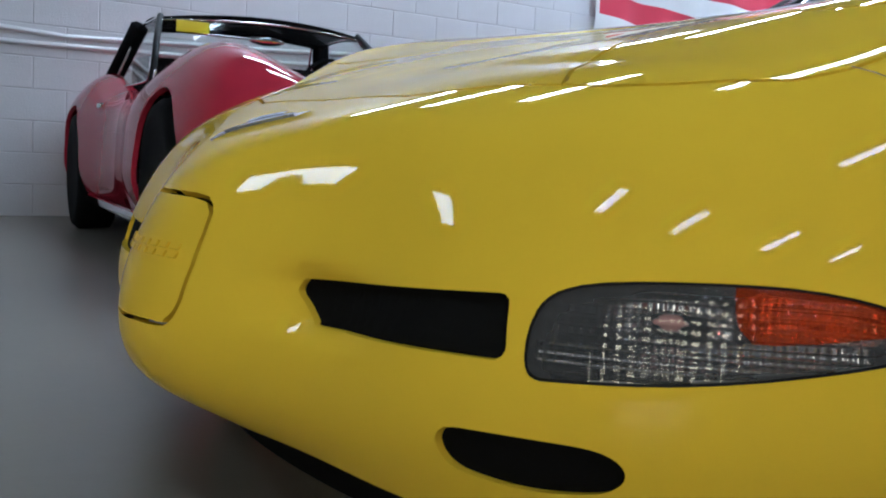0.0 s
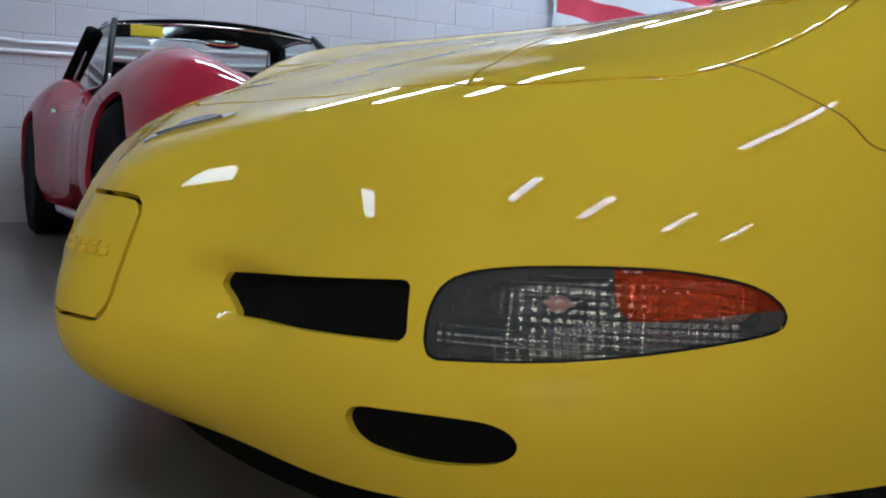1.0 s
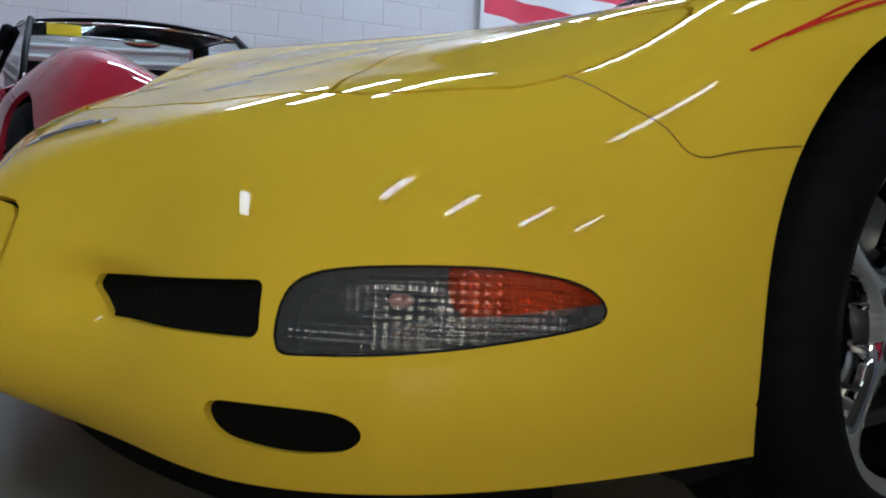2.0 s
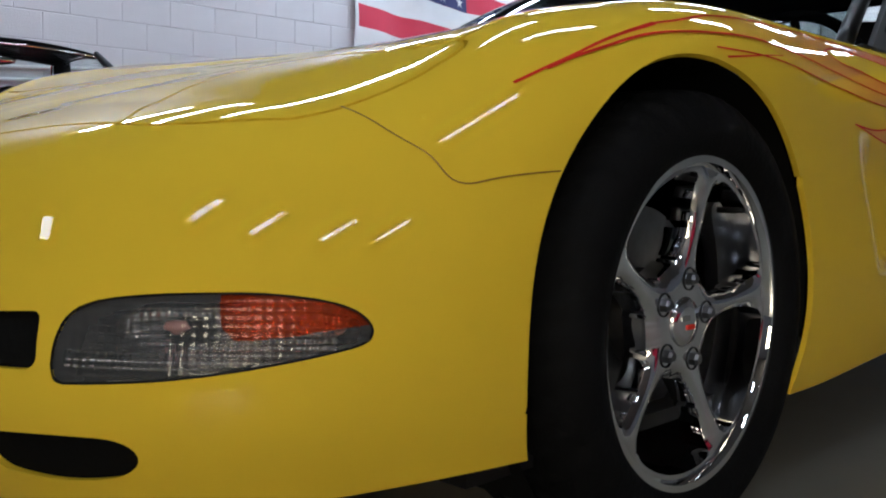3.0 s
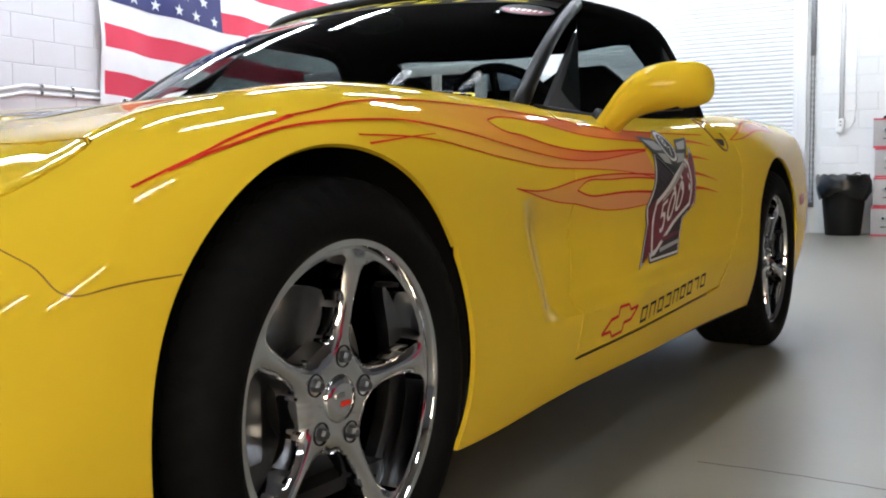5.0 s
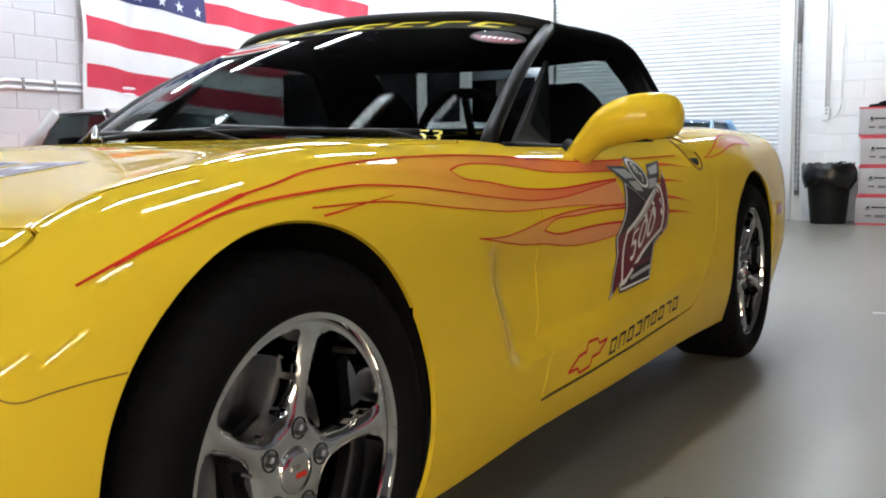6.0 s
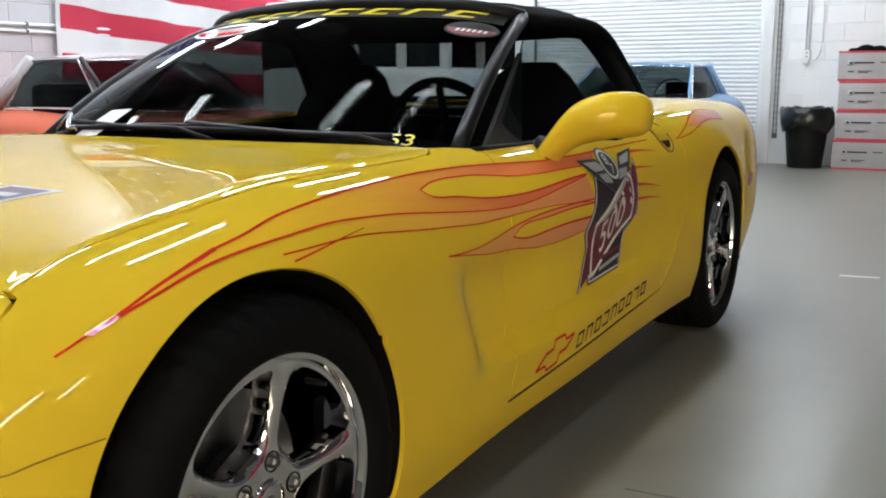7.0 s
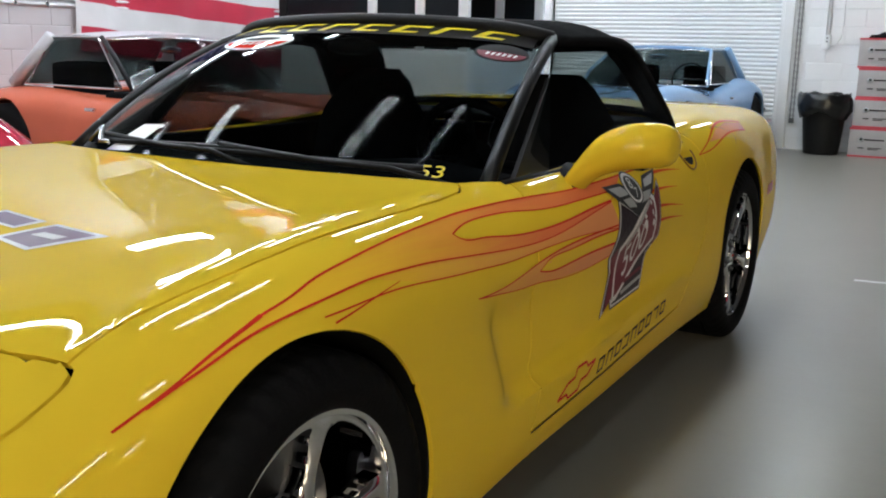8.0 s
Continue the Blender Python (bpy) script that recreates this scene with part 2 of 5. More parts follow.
def eased(points, rounds=2):
    """The same polygon with its corners cut off twice over."""
    for _ in range(rounds):
        points = [q for a, b in zip(points, points[1:] + points[:1]) for q in ((a[0] * .75 + b[0] * .25, a[1] * .75 + b[1] * .25), (a[0] * .25 + b[0] * .75, a[1] * .25 + b[1] * .75))]
    return points


def cut(bm, f):
    """Cuts the faces of bm along f = 0."""
    val = {v: f(v.co) for v in bm.verts}
    fresh = set()
    for e in list(bm.edges):
        a, b = e.verts
        fa, fb = val[a], val[b]
        if (fa < 0) == (fb < 0) or abs(fa) > 1e5 or abs(fb) > 1e5:
            continue
        t = fa / (fa - fb)
        if t < 0.02 or t > 0.98:
            v = a if t < 0.02 else b
            val[v] = 0.0
            fresh.add(v)
            continue
        p = a.co.lerp(b.co, t)
        _, v = bmesh.utils.edge_split(e, a, t)
        v.co = p
        val[v] = 0.0
        fresh.add(v)
    done = set()
    for v in list(fresh):
        for face in list(v.link_faces):
            if face in done or not face.is_valid:
                continue
            zs = [w for w in face.verts if w in fresh]
            if len(zs) == 2 and face.verts[:] and not any(zs[1] in e.verts for e in zs[0].link_edges if e in face.edges[:]):
                rest = [val[w] for w in face.verts if w not in fresh]
                if any(r < 0 for r in rest) and any(r > 0 for r in rest):
                    bmesh.utils.face_split(face, zs[0], zs[1])


def take(bm, test):
    """A new bmesh of the faces whose middle passes the test; they leave bm."""
    faces = [f for f in bm.faces if test(f.calc_center_median())]
    made = bmesh.new()
    at = {}
    for f in faces:
        for v in f.verts:
            if v not in at:
                at[v] = made.verts.new(v.co)
        made.faces.new([at[v] for v in f.verts])
    bmesh.ops.delete(bm, geom=faces, context="FACES")
    return made


def lip(bm, depth, keep=lambda p: True, way=None):
    """Turns the open edges inwards by depth, which gives a sheet its visible thickness."""
    bm.normal_update()
    edges = [e for e in bm.edges if e.is_boundary and keep(e.verts[0].co) and keep(e.verts[1].co)]
    normal = {v: v.normal.copy() for e in edges for v in e.verts}
    got = bmesh.ops.extrude_edge_only(bm, edges=edges)["geom"]
    tree = {}
    for e in edges:
        for v in e.verts:
            tree[tuple(round(c, 6) for c in v.co)] = normal[v]
    for v in got:
        if isinstance(v, bmesh.types.BMVert):
            v.co -= depth * (way or tree[tuple(round(c, 6) for c in v.co)])
    return bm


def slab(bm, deep=.004):
    """Gives a pane its second face, so that it has real thickness."""
    bm.normal_update()
    back = bm.copy()
    back.normal_update()
    shift = [v.normal * deep for v in back.verts]
    for v, d in zip(back.verts, shift):
        v.co -= d
    bmesh.ops.reverse_faces(back, faces=back.faces[:])
    return join(bm, back)


def swept(p):
    """The same point on the other side of the car."""
    return Vector((-p.x, p.y, p.z))


def mirrored(bm, weld=False):
    """bm with x turned round; weld joins it to bm itself along x = 0."""
    made = bm.copy()
    for v in made.verts:
        v.co = swept(v.co)
    bmesh.ops.reverse_faces(made, faces=made.faces[:])
    if not weld:
        return made
    both = join(bm, made)
    bmesh.ops.remove_doubles(both, verts=[v for v in both.verts if abs(v.co.x) < 1e-4], dist=2e-4)
    return both


# ---- the yellow car: its skin ----
# lines along the body from the middle of the nose round to the middle of the tail
SILL = [(.000, -.848, .150), (.255, -.808, .152), (.487, -.779, .154), (.646, -.697, .167), (.743, -.593, .180), (.802, -.470, .189),
        (.835, -.344, .193), (.860, -.161, .193), (.867, .034, .190), (.864, .322, .174), (.853, .663, .181), (.849, 1.199, .186), (.844, 1.878, .194),
        (.855, 2.546, .195), (.855, 2.996, .215), (.758, 3.329, .246), (.433, 3.467, .256), (.000, 3.496, .256)]
LOW = [(.000, -.935, .202), (.262, -.850, .216), (.511, -.812, .235), (.672, -.716, .251), (.771, -.604, .261), (.828, -.472, .271),
       (.858, -.338, .282), (.880, -.149, .288), (.884, .045, .284), (.880, .334, .272), (.874, .672, .263), (.870, 1.207, .264), (.869, 1.884, .278),
       (.887, 2.554, .320), (.865, 3.003, .340), (.808, 3.378, .359), (.451, 3.537, .369), (.000, 3.566, .369)]
WAIST = [(.000, -.948, .318), (.262, -.843, .335), (.511, -.799, .349), (.674, -.701, .362), (.774, -.587, .370), (.831, -.458, .382),
         (.861, -.327, .404), (.883, -.138, .426), (.887, .056, .430), (.879, .347, .426), (.869, .686, .416), (.868, 1.221, .418),
         (.870, 1.897, .422), (.898, 2.566, .466), (.876, 3.014, .485), (.817, 3.399, .509), (.461, 3.556, .508), (.000, 3.590, .508)]
UPPER = [(.000, -.896, .430), (.256, -.795, .446), (.493, -.746, .459), (.657, -.652, .469), (.757, -.547, .475), (.818, -.428, .494),
         (.854, -.311, .525), (.879, -.133, .557), (.883, .064, .568), (.869, .355, .562), (.849, .697, .552), (.855, 1.233, .555),
         (.858, 1.911, .570), (.888, 2.579, .614), (.873, 3.027, .634), (.808, 3.405, .629), (.462, 3.568, .629), (.000, 3.601, .629)]
SHOULDER = [(.000, -.803, .508), (.240, -.742, .525), (.465, -.671, .539), (.625, -.580, .552), (.726, -.480, .566), (.793, -.373, .598),
            (.833, -.280, .634), (.858, -.125, .675), (.863, .070, .696), (.849, .363, .686), (.832, .706, .672), (.836, 1.244, .676),
            (.839, 1.922, .697), (.864, 2.592, .752), (.842, 3.046, .772), (.778, 3.357, .807), (.451, 3.517, .818), (.000, 3.556, .818)]
CREST = [(.000, -.659, .567), (.235, -.619, .583), (.435, -.553, .597), (.581, -.471, .612), (.671, -.385, .634), (.734, -.290, .697),
         (.744, -.206, .727), (.754, -.060, .758), (.758, .114, .782), (.756, .386, .789), (.759, .733, .780), (.759, 1.268, .776),
         (.765, 1.943, .801), (.760, 2.606, .850), (.743, 3.011, .859), (.668, 3.262, .868), (.413, 3.392, .867), (.000, 3.433, .867)]
BONNET = [(.000, -.527, .606), (.139, -.512, .615), (.278, -.477, .622), (.386, -.413, .640), (.471, -.339, .660), (.539, -.254, .688),
          (.562, -.152, .722), (.571, -.052, .743), (.576, .088, .772), (.587, .326, .792), (.598, .649, .807), (.619, 1.201, .816),
          (.619, 1.900, .832), (.598, 2.556, .870), (.556, 2.858, .880), (.482, 3.062, .880), (.300, 3.161, .880), (.000, 3.190, .880)]
SPINE = [(.000, -.327, .680), (.000, -.293, .692), (.000, -.253, .706), (.000, -.200, .721), (.000, -.138, .738), (.000, -.063, .753),
         (.000, .015, .765), (.000, .081, .776), (.000, .201, .795), (.000, .378, .808), (.000, .670, .818), (.000, 1.200, .833), (.000, 1.900, .848),
         (.000, 2.502, .879), (.000, 2.751, .884), (.000, 2.901, .884), (.000, 3.000, .884), (.000, 3.051, .884)]


def settle(grid, rounds=30):
    """Fairs the surface: each point moves towards the middle of its neighbours along and across."""
    flip = np.array([-1, 1, 1])
    for k in range(rounds):
        wide = np.concatenate([grid[1:2] * flip, grid, grid[-2:-1] * flip])
        grid = grid + 0.5 * ((wide[:-2] + wide[2:]) / 2 - grid)
        inner = (grid[:, :-2] + grid[:, 2:]) / 2 - grid[:, 1:-1]
        grid[:, 1:-1] += 0.25 * inner
        grid[:, -1] += 0.25 * (grid[:, -2] - grid[:, -1])
        grid[0, :, 0] = grid[-1, :, 0] = grid[:, -1, 0] = 0
    return grid


def skin():
    """The left half of the body as a grid of points, nose to tail by sill to middle."""
    net = np.array([SILL, LOW, WAIST, UPPER, SHOULDER, CREST, BONNET, SPINE], float)
    ref = net[2]
    knots = np.r_[0, np.cumsum(np.linalg.norm(np.diff(ref, axis=0), axis=1))]
    flip = np.array([-1, 1, 1])
    wide = np.concatenate([net[:, 3:0:-1] * flip, net, net[:, -2:-5:-1] * flip], axis=1)
    kw = np.r_[-knots[3:0:-1], knots, 2 * knots[-1] - knots[-2:-5:-1]]
    s = []
    for a, b in zip(knots, knots[1:]):
        n = max(6, int((b - a) / 0.016))
        s += list(np.linspace(a, b, n, endpoint=False))
    s.append(knots[-1])
    lines = np.array([natural(kw, line, s) for line in wide])
    across = np.mean(np.linalg.norm(np.diff(net, axis=0), axis=2), axis=1)
    kv = np.r_[0, np.cumsum(across)]
    v = np.concatenate([np.linspace(a, b, 9, endpoint=False) for a, b in zip(kv, kv[1:])] + [[kv[-1]]])
    kx = np.r_[kv, kv[-1] + across[-1], kv[-1] + across[-1] + across[-2]]
    grid = np.array([natural(kx, np.concatenate([lines[:, i], lines[6:4:-1, i] * flip]), v) for i in range(len(s))])
    return settle(grid)


def dent(p):
    """The scooped side behind the front wheel."""
    x, y, z = p
    if 0.42 < y < 2.1 and x > 0.7 and 0.28 < z < 0.68:
        edge = 0.640 - 0.30 * (z - 0.354)
        low = 0.352 + 0.060 * step(0.6, 2.1, y)
        m = step(edge - 0.035, edge + 0.085, y) * (1 - 0.35 * step(0.80, 1.3, y)) * (1 - step(1.5, 2.08, y))
        x -= 0.040 * m * step(low - 0.012, low + 0.016, z) * (1 - step(0.50, 0.63, z))
    # soft hollow beside the grille opening
    if y < -0.6 and 0.12 < x < 0.45:
        y += 0.024 * step(0.15, 0.28, x) * (1 - step(0.28, 0.44, x)) * step(0.288, 0.312, z) * (1 - step(0.346, 0.376, z))
    return x, y, z


def body_half():
    bm = bmesh.new()
    grid = skin()
    rows = []
    for line in grid:
        row = []
        for p in line:
            x, y, z = dent(p)
            row.append(bm.verts.new((max(x, 0.0), y, z)))
        rows.append(row)
    for r in (rows[0], rows[-1]):
        for v in r:
            v.co.x = 0
    for a, b in zip(rows, rows[1:]):
        for i in range(len(a) - 1):
            bm.faces.new((a[i], b[i], b[i + 1], a[i + 1]))
    bmesh.ops.remove_doubles(bm, verts=bm.verts[:], dist=1e-5)
    bmesh.ops.recalc_face_normals(bm, faces=bm.faces[:])
    up = sum(f.normal.z for f in bm.faces)
    if up < 0:
        bmesh.ops.reverse_faces(bm, faces=bm.faces[:])
    return bm


car = thing("sports_car", "bright yellow two-door convertible with flame graphics and a black soft top", "car")
SIDE = (Vector((-1, 0, 0)), lambda a, b: Vector((2.0, a, b)))
TOP = (Vector((0, 0, -1)), lambda a, b: Vector((a, b, 2.0)))
FRONT = (Vector((0, 1, 0)), lambda a, b: Vector((a, -2.0, b)))
half = body_half()
calm = [v for v in half.verts if v.co.z > .575 and -.52 < v.co.y < 1.0 and v.co.x < .68]
for _ in range(90):
    bmesh.ops.smooth_vert(half, verts=calm, factor=.5, use_axis_z=True)
whole = BVHTree.FromBMesh(half)


def on_skin(a, b, view, lift=0.0):
    """The place on the body that is met from the side, the top or the front, raised by lift."""
    way, start = view
    if a < 0 and view is not SIDE:
        return swept(on_skin(-a, b, view, lift))
    hit, normal, _, _ = whole.ray_cast(start(a, b), way)
    if hit is None:
        hit, normal, _, _ = whole.find_nearest(start(a, b) + way * 1.2)
    if normal.dot(way) > 0:
        normal = -normal
    return hit + normal * lift


def sheet(poly, size=0.016):
    """A closed outline in the plane, filled with small triangles."""
    bm = bmesh.new()
    bm.faces.new([bm.verts.new((a, b, 0)) for a, b in poly])
    bmesh.ops.triangulate(bm, faces=bm.faces[:])
    for k in range(7):
        long = [e for e in bm.edges if e.calc_length() > size]
        if not long:
            break
        bmesh.ops.subdivide_edges(bm, edges=long, cuts=1)
        bmesh.ops.triangulate(bm, faces=[f for f in bm.faces if len(f.verts) > 3])
    return bm


def lay(bm, view, lift):
    for v in bm.verts:
        v.co = on_skin(v.co.x, v.co.y, view, lift)
    bm.normal_update()
    way = view[0]
    flip = [f for f in bm.faces if f.normal.dot(way) > 0]
    bmesh.ops.reverse_faces(bm, faces=flip)
    return bm


def stroke(points, width, view, lift, bm=None):
    """A painted line that tapers from width[0] to width[1] along points."""
    line = smooth_line(points, max(8, 5 * len(points)))
    bm = bm or bmesh.new()
    pairs = []
    n = len(line)
    for k, p in enumerate(line):
        d = line[min(k + 1, n - 1)] - line[max(k - 1, 0)]
        d = d / (np.linalg.norm(d) + 1e-9)
        t = k / (n - 1)
        w = (width[0] * (1 - t) + width[1] * t) / 2
        side = np.array([-d[1], d[0]]) * w
        pairs.append([bm.verts.new(on_skin(*(p + side), view, lift)), bm.verts.new(on_skin(*(p - side), view, lift))])
    for a, b in zip(pairs, pairs[1:]):
        bm.faces.new((a[0], a[1], b[1], b[0]))
    bm.normal_update()
    bmesh.ops.reverse_faces(bm, faces=[f for f in bm.faces if f.normal.dot(view[0]) > 0])
    return bm


# openings and seams of the left half, each in the plane in which it is drawn
A = lambda p: (p.x + p.y) * 0.7071
grille_line = outline([(.263, .341), (.541, .363), (.550, .328), (.294, .316)], 0.011)
fog_line = outline(eased([(.507, .242), (.556, .245), (.606, .246), (.636, .245), (.647, .237), (.640, .227), (.624, .219), (.579, .213), (.538, .216), (.512, .221)]), 0.009)
lamp_line = outline(eased([(-.134, .318), (-.133, .344), (-.125, .366), (-.112, .378), (-.086, .387), (-.035, .393), (.040, .396), (.089, .395), (.138, .388),
                     (.164, .379), (.177, .368), (.181, .359), (.176, .350), (.154, .344), (.113, .336), (.042, .324), (-.031, .315), (-.109, .310), (-.128, .309)], 1), 0.0035)
plate_line = outline([(-.1, .432), (.060, .431), (.092, .427), (.108, .415), (.114, .39), (.117, .352), (.113, .308), (.104, .288), (.088, .278), (-.1, .275)])
COVER_EDGE = [(.425, -.613), (.480, -.604), (.540, -.580), (.590, -.550), (.640, -.520), (.668, -.480), (.690, -.430), (.704, -.390), (.713, -.350), (.716, -.328),
              (.708, -.312), (.690, -.306)]
cover_line = outline(COVER_EDGE + [(.640, -.303), (.570, -.310), (.288, -.290), (.306, -.364), (.351, -.490), (.389, -.570)])
bonnet_line = outline([(-.1, -.678), (.093, -.670), (.212, -.672), (.301, -.640), (.367, -.622)] + COVER_EDGE +
                      [(.700, -.242), (.712, -.180), (.725, -.100), (.735, -.036), (.742, .062), (.743, .188), (.742, .290), (.737, .413), (.729, .577), (.716, .690),
                       (.678, .749), (.507, .691), (.332, .659), (.079, .647), (-.1, .645)])
FENDER_FRONT = [(-.478, .912), (-.474, .592), (-.463, .557), (-.445, .535), (-.435, .513), (-.423, .508), (-.404, .5105), (-.308, .523), (-.216, .534)]
DOOR_FRONT = [(.955, .917), (.889, .749), (.850, .687), (.841, .627), (.844, .565), (.855, .499), (.846, .426), (.823, .381), (.786, .304), (.763, .255)]
DOOR_LOW = [(1.020, .261), (1.347, .273), (1.732, .291), (1.869, .302)]
DOOR_REAR = [(1.981, .396), (2.108, .511), (2.149, .639), (2.171, .764), (2.163, .925)]
fender_line = outline(FENDER_FRONT + [(-.2, .1), (.79, .1)] + DOOR_FRONT[::-1])
door_line = outline(DOOR_FRONT + DOOR_LOW + DOOR_REAR)
cockpit_line = outline([(-.1, .645), (.079, .647), (.332, .659), (.507, .691), (.678, .749), (.715, .88), (.715, 2.05), (.675, 2.28), (.5, 2.50), (-.1, 2.60)])

far = 1e6
front_arch = lambda p: math.hypot((p.y + 0.022) * 1.03, p.z - 0.329) - 0.350 if p.x > 0.4 else far
rear_arch = lambda p: math.hypot(p.y - 2.632, p.z - 0.342) - 0.366 if p.x > 0.4 else far
grille = lambda p: grille_line(p.x, p.z) if p.y < -.5 else far
fog = lambda p: fog_line(p.x, p.z) if p.y < -.5 else far
lamp = lambda p: lamp_line(A(p), p.z) if p.y < -.4 and p.x > .45 else far
plate = lambda p: plate_line(p.x, p.z) if p.y < -.7 else far
cover = lambda p: cover_line(p.x, p.y) if p.z > .53 and p.y < 0 else far
bonnet = lambda p: bonnet_line(p.x, p.y) if p.z > .53 and p.y < 1 else far
fender = lambda p: fender_line(p.y, p.z) if -.6 < p.y < 1.2 and p.x > .5 else far
door = lambda p: door_line(p.y, p.z) if .6 < p.y < 2.4 and p.x > .7 else far
hole = lambda p: cockpit_line(p.x, p.y) if p.z > .7 and p.y > .3 else far
GAP = 0.003
near_edge = {v: v.co.y < -.4 and min(abs(grille(v.co)), abs(fog(v.co)), abs(lamp(v.co))) < .022 for v in half.verts}
bmesh.ops.subdivide_edges(half, edges=[e for e in half.edges if near_edge[e.verts[0]] and near_edge[e.verts[1]]], cuts=2, use_grid_fill=True)
for f in (front_arch, rear_arch, hole, grille, fog, lamp):
    cut(half, f)
for f in (cover, bonnet, door, plate):
    cut(half, lambda p, f=f: f(p) - GAP)
    cut(half, lambda p, f=f: f(p) + GAP)
cut(half, lambda p: fender(p) if bonnet(p) > 0 else far)
for f in (front_arch, rear_arch, hole):
    take(half, lambda p, f=f: f(p) < 0).free()
pockets = [take(half, lambda p, f=f: f(p) < 0) for f in (grille, fog)]
lens_bm = take(half, lambda p: lamp(p) < 0)
cover_bm = take(half, lambda p: cover(p) < -GAP)
take(half, lambda p: cover(p) < GAP).free()
bonnet_bm = take(half, lambda p: bonnet(p) < -GAP)
take(half, lambda p: bonnet(p) < GAP).free()
door_bm = take(half, lambda p: door(p) < -GAP)
take(half, lambda p: door(p) < GAP).free()
plate_bm = take(half, lambda p: plate(p) < -GAP)
take(half, lambda p: plate(p) < GAP).free()
fender_bm = take(half, lambda p: fender(p) < 0 and p.x > .5 and p.y < 1)
nose_bm = take(half, lambda p: p.y < 0)
inside = lambda p: p.x > 0.002
for bm, depth in ((cover_bm, .012), (bonnet_bm, .012), (door_bm, .012), (plate_bm, .012), (fender_bm, .009), (half, .009)):
    lip(bm, depth, inside)
lip(nose_bm, .006, lambda p: inside(p) and lamp(p) < .002)
INWARD = Vector((.25, -.97, 0))
lip(nose_bm, .010, lambda p: inside(p) and min(grille(p), fog(p)) < .003, INWARD)
lip(nose_bm, .012, lambda p: inside(p) and p.y < -.2)
for name, bm, both, lab in (("bonnet", bonnet_bm, True, ""), ("front_bumper", nose_bm, True, "glossy yellow moulded front bumper with openings"),
                            ("number_plate_panel", plate_bm, True, ""), ("rear_body", half, True, "")):
    part(name, mirrored(bm, True), YELLOW, car, lab, angle=50)
for name, bm in (("headlamp_cover", cover_bm), ("fender", fender_bm)):
    other = mirrored(bm)
    part(name, bm, YELLOW, car, angle=50)
    part(name, other, YELLOW, car, angle=50)
other = mirrored(door_bm)
part("door", door_bm, YELLOW, car, "yellow door with flame and shield decals", angle=50)
part("door", other, YELLOW, car, angle=50)

# dark insides of the openings, underbody and arch liners
bm = box(-.50, .50, -.62, -.58, .18, .42)
box(-.80, .80, -.40, 3.3, .165, .185, bm=bm)
box(-.46, .46, -.70, -.40, .186, .196, bm=bm)
part("underbody", bm, BLACK, car, smooth=False)
# black strip added below the bumper to stand for the soft shadow there
bm = bmesh.new()
rows = []
for x, y in smooth_line([(-.70, -.50), (-.60, -.60), (-.42, -.69), (-.22, -.735), (0, -.75), (.22, -.735), (.42, -.69), (.60, -.60), (.70, -.50)], 41):
    rows.append([bm.verts.new((x * k, y + d, z)) for z, k, d in ((.20, 1, 0), (.13, .99, .008), (.065, .97, .022), (.062, .955, .035), (.13, .96, .03), (.20, .965, .02))])
for a, b in zip(rows, rows[1:]):
    for k in range(5):
        bm.faces.new((a[k], b[k], b[k + 1], a[k + 1]))
part("nose_shade_strip", bm, LINER, car, "black strip below the bumper, standing in for the shadow under the nose")
for s in (1, -1):
    for y, r in ((-.022, .3505), (2.632, .3665)):
        bm = bmesh.new()
        rows = []
        for k in range(25):
            w = math.radians(-35 + 250 * k / 24)
            c = (y + r * math.cos(w) / (1.03 if y < 1 else 1), .329 + .013 * (y > 1) + r * math.sin(w))
            edge = on_skin(*c, SIDE)
            edge = edge.x - .013 if edge is not None and edge.x > .70 else .80
            rows.append([bm.verts.new(Vector((x, *c)) if s > 0 else swept(Vector((x, *c)))) for x in (.50, .62, .72, edge)])
        for a, b in zip(rows, rows[1:]):
            for k in range(3):
                bm.faces.new((a[k], a[k + 1], b[k + 1], b[k]))
        bm.faces.new([row[0] for row in rows])
        part("wheel_arch_liner", bm, LINER, car)

for name, bm in zip(("grille_opening", "fog_lamp_opening"), pockets):
    for v in bm.verts:
        v.co -= .0095 * INWARD
    lip(bm, .05, way=INWARD)
    part(name, mirrored(bm), LINER, car)
    part(name, bm, LINER, car)

